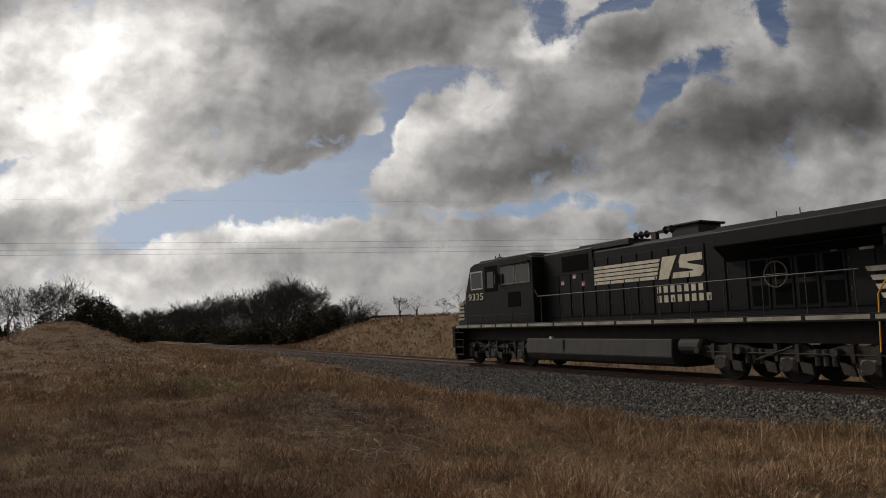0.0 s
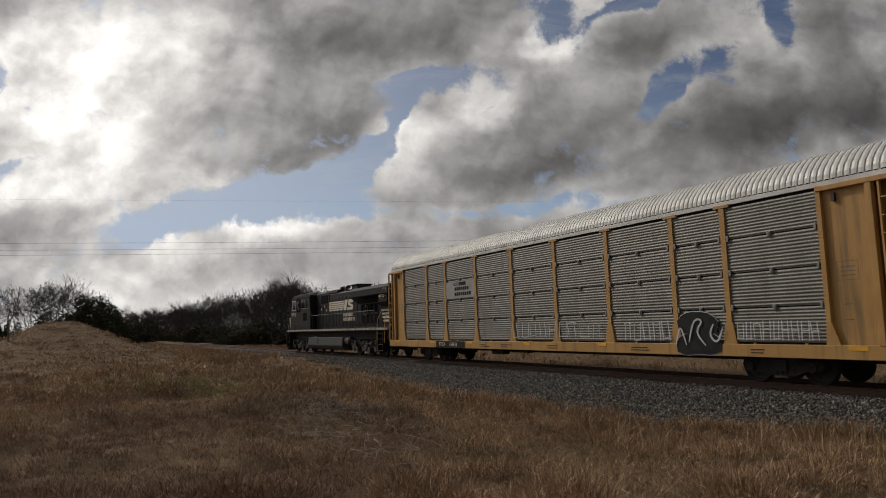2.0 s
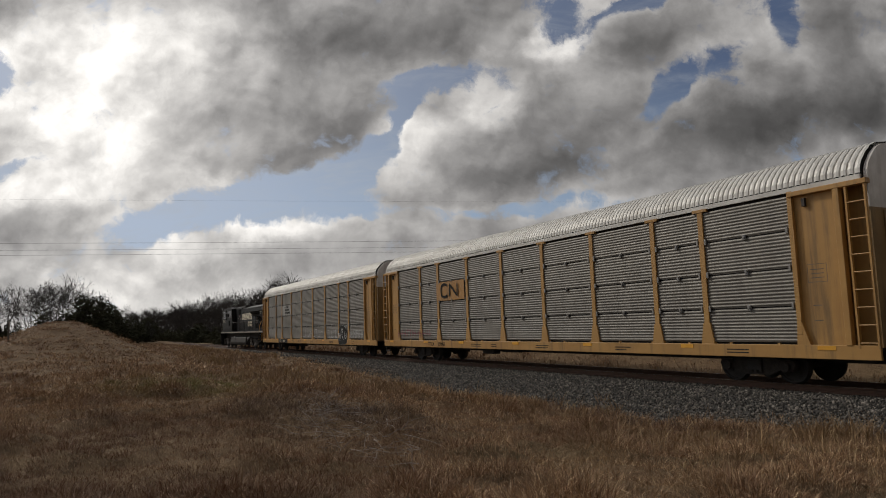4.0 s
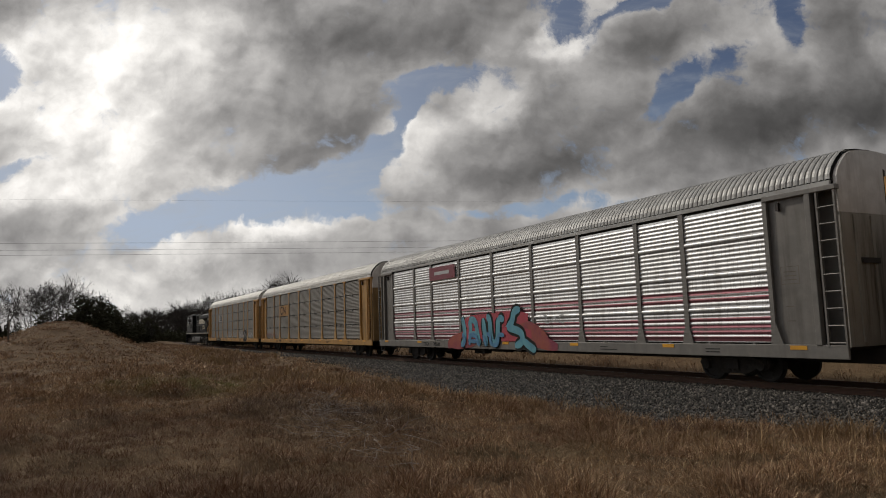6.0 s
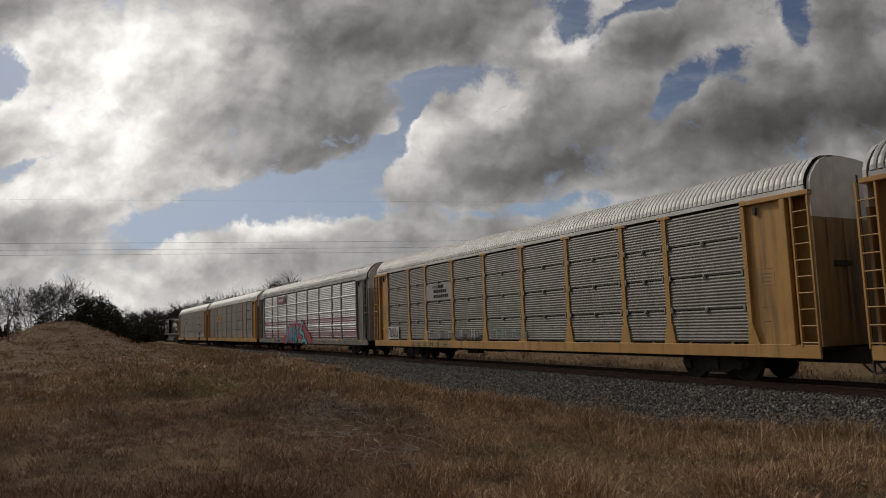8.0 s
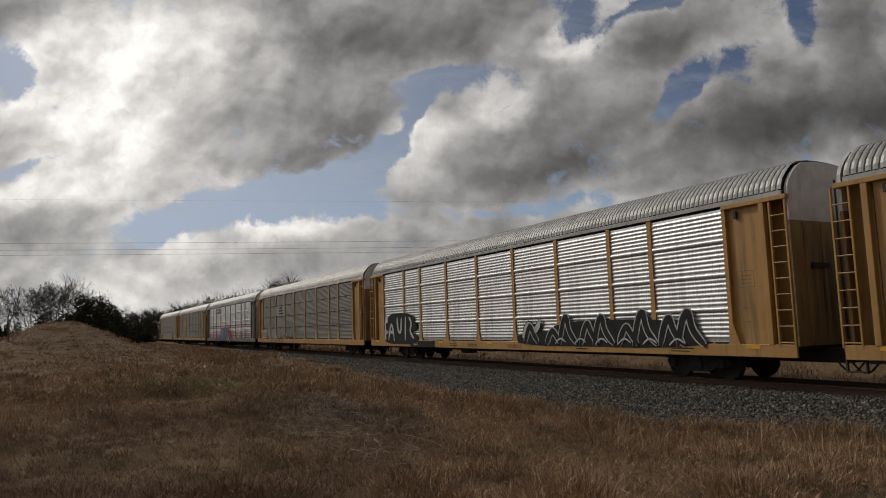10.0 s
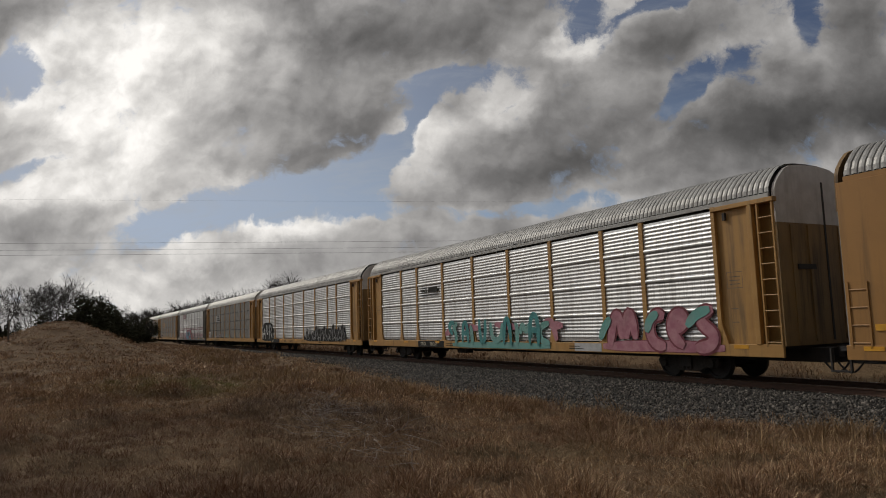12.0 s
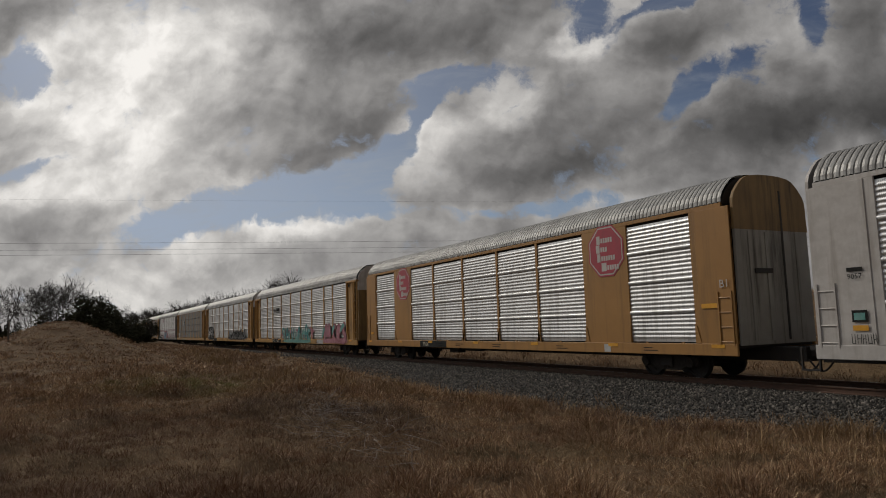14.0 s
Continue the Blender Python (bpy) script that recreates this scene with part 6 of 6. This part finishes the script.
# blue letters with black shade before an orange cloud
piece(car3, 7.9, 0.76, (1, 1), [[(0, 0.05), (0.6, 0.35), (1.5, 0.45), (2.4, 0.8)], [(0.3, 0.1), (1.6, 0.2), (2.6, 0.3)], [(6.0, 1.0), (6.6, 0.85), (7.2, 0.7), (7.9, 0.2)], [(6.0, 0.4), (7.0, 0.35), (8.4, 0.1)]], 0.24, ORANGE)
piece(car3, 9.3, 0.95, (1, 1), [[(0.2, 0.9), (1.5, 0.95), (3.0, 1.0), (5.2, 1.05)], [(0.2, 0.4), (2.5, 0.4), (5.4, 0.4)]], 0.30, RED, lift=0.004)
LETTERS = ([(0.20, 1.30), (0.42, 0.75), (0.38, 0.20), (0.05, 0.02)], [(0.85, 1.15), (0.98, 0.80), (0.80, 0.15)], [(0.85, 1.18), (1.45, 1.15), (1.50, 0.60), (1.72, 0.05)],
           [(0.95, 0.52), (1.50, 0.50)], [(2.05, 1.20), (2.15, 0.60), (2.30, 0.02)], [(2.35, 1.25), (2.65, 1.20), (2.62, 0.45), (2.85, 0.10)],
           [(2.85, 0.10), (3.20, 0.20), (3.25, 0.70), (3.30, 1.20)], [(3.30, 1.20), (3.75, 1.12)], [(4.95, 1.50), (4.45, 1.45), (4.42, 1.00), (3.95, 0.78)],
           [(3.95, 0.78), (4.60, 0.70), (5.10, 0.55), (5.05, 0.15), (4.50, 0.05)], [(5.05, 0.30), (5.55, 0.02), (5.95, -0.10)])
piece(car3, 9.15, 0.83, (0.98, 1.0), LETTERS, 0.155, SKYBLUE, INK, 1.75, 0.012)
piece(car3, 9.15, 0.83, (0.98, 0.42), LETTERS[:8], 0.10, DEEP_BLUE, lift=0.034)
piece(car3, 15.5, 1.75, (1, 1), [[(0.0, 0.3), (0.3, 0.3), (0.0, 0.0), (0.35, 0.0)], [(0.5, 0.0), (0.65, 0.3), (0.8, 0.0)], [(1.25, 0.3), (0.95, 0.25), (0.95, 0.02), (1.25, 0.0)]], 0.035, PALE)
piece(car3, 7.6, 1.62, (1, 1), [[(0.0, 0.0), (0.1, 0.22), (0.2, 0.0)], [(0.3, 0.2), (0.32, 0.0)], [(0.5, 0.22), (0.55, 0.02), (0.7, 0.2)]], 0.02, PALE)
# black field with white points, on both ends of the fifth car
piece(car5, 1.75, 0.85, (1, 1), [[(0, 0.3), (2.0, 0.35), (4.2, 0.3)], [(0.1, 0.95), (2.0, 1.0), (4.1, 0.95)], [(0.4, 1.3), (2.0, 1.35), (3.8, 1.25)]], 0.33, INK)
piece(car5, 1.75, 0.85, (1, 1), [[(0.1, 0.2), (0.05, 0.8), (0.1, 1.5)], [(0.5, 0.2), (0.95, 1.45), (1.3, 0.15)], [(0.7, 0.65), (1.2, 0.62)], [(1.7, 1.45), (1.75, 0.7), (2.2, 0.5), (2.25, 1.4)], [(2.7, 0.2), (2.8, 1.45)], [(3.2, 1.4), (3.6, 1.1), (3.2, 0.7), (3.8, 0.3)]], 0.085, PALE, lift=0.014)
piece(car5, 15.0, 0.85, (1, 1), [[(0, 0.3), (4.0, 0.35), (9.2, 0.3)], [(2.4, 0.65), (5.5, 0.7), (9.0, 0.6)]], 0.27, INK)
piece(car5, 15.0, 0.85, (1, 1), [[(x, 0.1), (x + 0.2, 0.9 * h), (x + 0.3 + 0.2 * h, 1.25 * h), (x + 0.5, 0.6), (x + 0.7 + 0.3 * h, 0.15)] for x, h in ((0.5, 0.7), (1.9, 0.5), (2.7, 1.0), (3.9, 0.75), (4.6, 0.95), (5.8, 0.6), (6.5, 1.05), (7.6, 0.85), (8.3, 1.0))], 0.10, INK, PALE, 1.5, 0.014)
piece(car5, 15.0, 0.85, (1, 1), [[(k * 1.1 + 0.3, 0.15), (k * 1.1 + 0.6, 0.4), (k * 1.1 + 0.9, 0.2)] for k in range(2, 8)], 0.03, PALE, lift=0.04)
piece(car5, 2.2, 0.9, (1, 1), [[(13.2, 0.3), (13.6, 1.0), (14.0, 0.4), (14.4, 1.0)]], 0.12, PALE, INK, lift=0.01)
# two greens over pink on the sixth car
piece(car6, 9.5, 0.80, (1, 1), [[(-0.2, 0.55), (0.4, 0.75)], [(1.4, 0.9), (3.0, 0.8)], [(4.2, 0.95), (6.0, 0.8)], [(7.6, 0.9), (8.2, 1.1), (8.4, 0.3)], [(8.0, 0.85), (8.8, 0.85)]], 0.16, PINK)
piece(car6, 9.4, 0.76, (1, 1), [[(0.6, 0.12), (4.0, 0.14), (8.1, 0.12)]], 0.13, TEAL, lift=0.006)
piece(car6, 9.5, 0.80, (1, 1), [[(1.0, 1.05), (0.55, 0.9), (0.95, 0.55), (0.8, 0.05)], [(2.2, 0.95), (2.35, 0.5), (2.3, 0.05)], [(3.9, 1.05), (3.95, 0.4), (4.3, 0.25), (4.75, 0.4), (4.8, 1.0)],
                                [(5.7, 0.9), (5.9, 0.9), (5.85, 0.1)], [(6.1, 0.55), (6.25, 1.05), (6.5, 0.5), (6.75, 1.05), (6.9, 0.4)], [(8.0, 0.95), (7.4, 0.85), (7.35, 0.3), (8.0, 0.2)]], 0.13, TEAL, lift=0.014)
piece(car6, 9.5, 0.80, (1, 1), [[(0.75, 1.1), (0.3, 1.05), (0.25, 0.8), (0.6, 0.55)], [(1.5, 0.2), (1.55, 1.1), (1.95, 1.1), (2.0, 0.15)], [(1.6, 0.6), (1.95, 0.6)], [(3.0, 1.2), (3.05, 0.4), (3.2, 0.15)], [(3.5, 1.2), (3.5, 0.5), (3.3, 0.15)],
                                [(4.9, 0.15), (5.0, 1.2), (5.35, 1.2), (5.45, 0.1)], [(6.75, 0.15), (6.8, 1.2), (7.2, 1.35), (7.35, 0.9), (7.3, 0.1)], [(6.85, 0.7), (7.3, 0.7)]], 0.12, DEEP_TEAL, lift=0.030)
piece(car6, 20.3, 0.78, (1, 1), [[(0.1, 0.15), (2.5, 0.2), (5.0, 0.15)]], 0.16, PINK, MAROON, 1.15)
FAT = ([(0.45, 0.1), (0.65, 0.9), (0.85, 1.15), (1.0, 0.9), (1.05, 0.35)], [(1.25, 0.35), (1.3, 1.1), (1.5, 1.15), (1.65, 0.35)], [(2.9, 1.0), (2.5, 1.1), (2.2, 0.7), (2.4, 0.2), (2.9, 0.15)],
       [(3.15, 0.6), (3.7, 0.75), (3.6, 1.1), (3.2, 1.0), (3.1, 0.5), (3.6, 0.15)], [(4.7, 1.15), (4.2, 1.05), (4.25, 0.75), (4.75, 0.5), (4.6, 0.15), (4.0, 0.12)])
piece(car6, 20.3, 0.80, (1, 1.05), FAT, 0.17, PINK, MAROON, 1.4, 0.012)
piece(car6, 20.3, 0.80, (1, 1.05), [[(0.0, 0.35), (0.25, 0.75), (0.55, 1.0)], [(2.15, 0.55), (2.3, 0.95), (2.65, 1.1)], [(3.75, 0.7), (4.1, 1.05), (4.6, 1.15)]], 0.15, TEAL, lift=0.030)
plate(car6, 18.9, 20.3, 0.75, 1.02, PALE, "pale_patch")
spray(car8, 0.9, 1.5, 1.08, 1.32, (INK,), 81, 5, 0.035)


# ---- ties under the rails ----
def ties():
    me = cached("tie", lambda bm: bm_box(bm, -0.115, 0.115, -1.30, 1.30, -0.34, -0.168), WOOD, bevel=0.012)
    spike = cached("tie_plate", lambda bm: bm_box(bm, -0.09, 0.09, -0.18, 0.18, -0.168, -0.150), RUST)
    r = random.Random(9)
    for k in range(130):
        x = -2.0 - k * 0.53 + r.uniform(-0.03, 0.03)
        t = part("tie", me, None, bed, at=(x, r.uniform(-0.05, 0.05), r.uniform(-0.012, 0.004)))
        for y in (-0.755, 0.755):
            part("tie_plate", spike, None, t, at=(0, y, 0))


ties()


# ---- what moves ----
def motions():
    times = [0.35 * k for k in range(41)]
    for thing, x0 in moving:
        walk(thing, [(t, pose(x0 - SPEED * t - 0.47 * (1 - smooth(t, 1.0, 1.45)), 0, 0)) for t in times])
    for ob, place, radius in spinning:
        turn = math.degrees(SPEED / radius / FPS)
        walk(ob, [(k / FPS, pose(*place, 0, -turn * k % 360.0, 0)) for k in range(14 * FPS + 1)])
    base = Matrix.Translation(EYE) @ Matrix.Rotation(-YAW, 4, "Z")
    drift = Matrix.Translation(RIGHT * 152.0)
    walk(sky_sheet, [(0.0, base), (7.0, Matrix.Translation(RIGHT * 76.0) @ base), (14.0, drift @ base)])


motions()
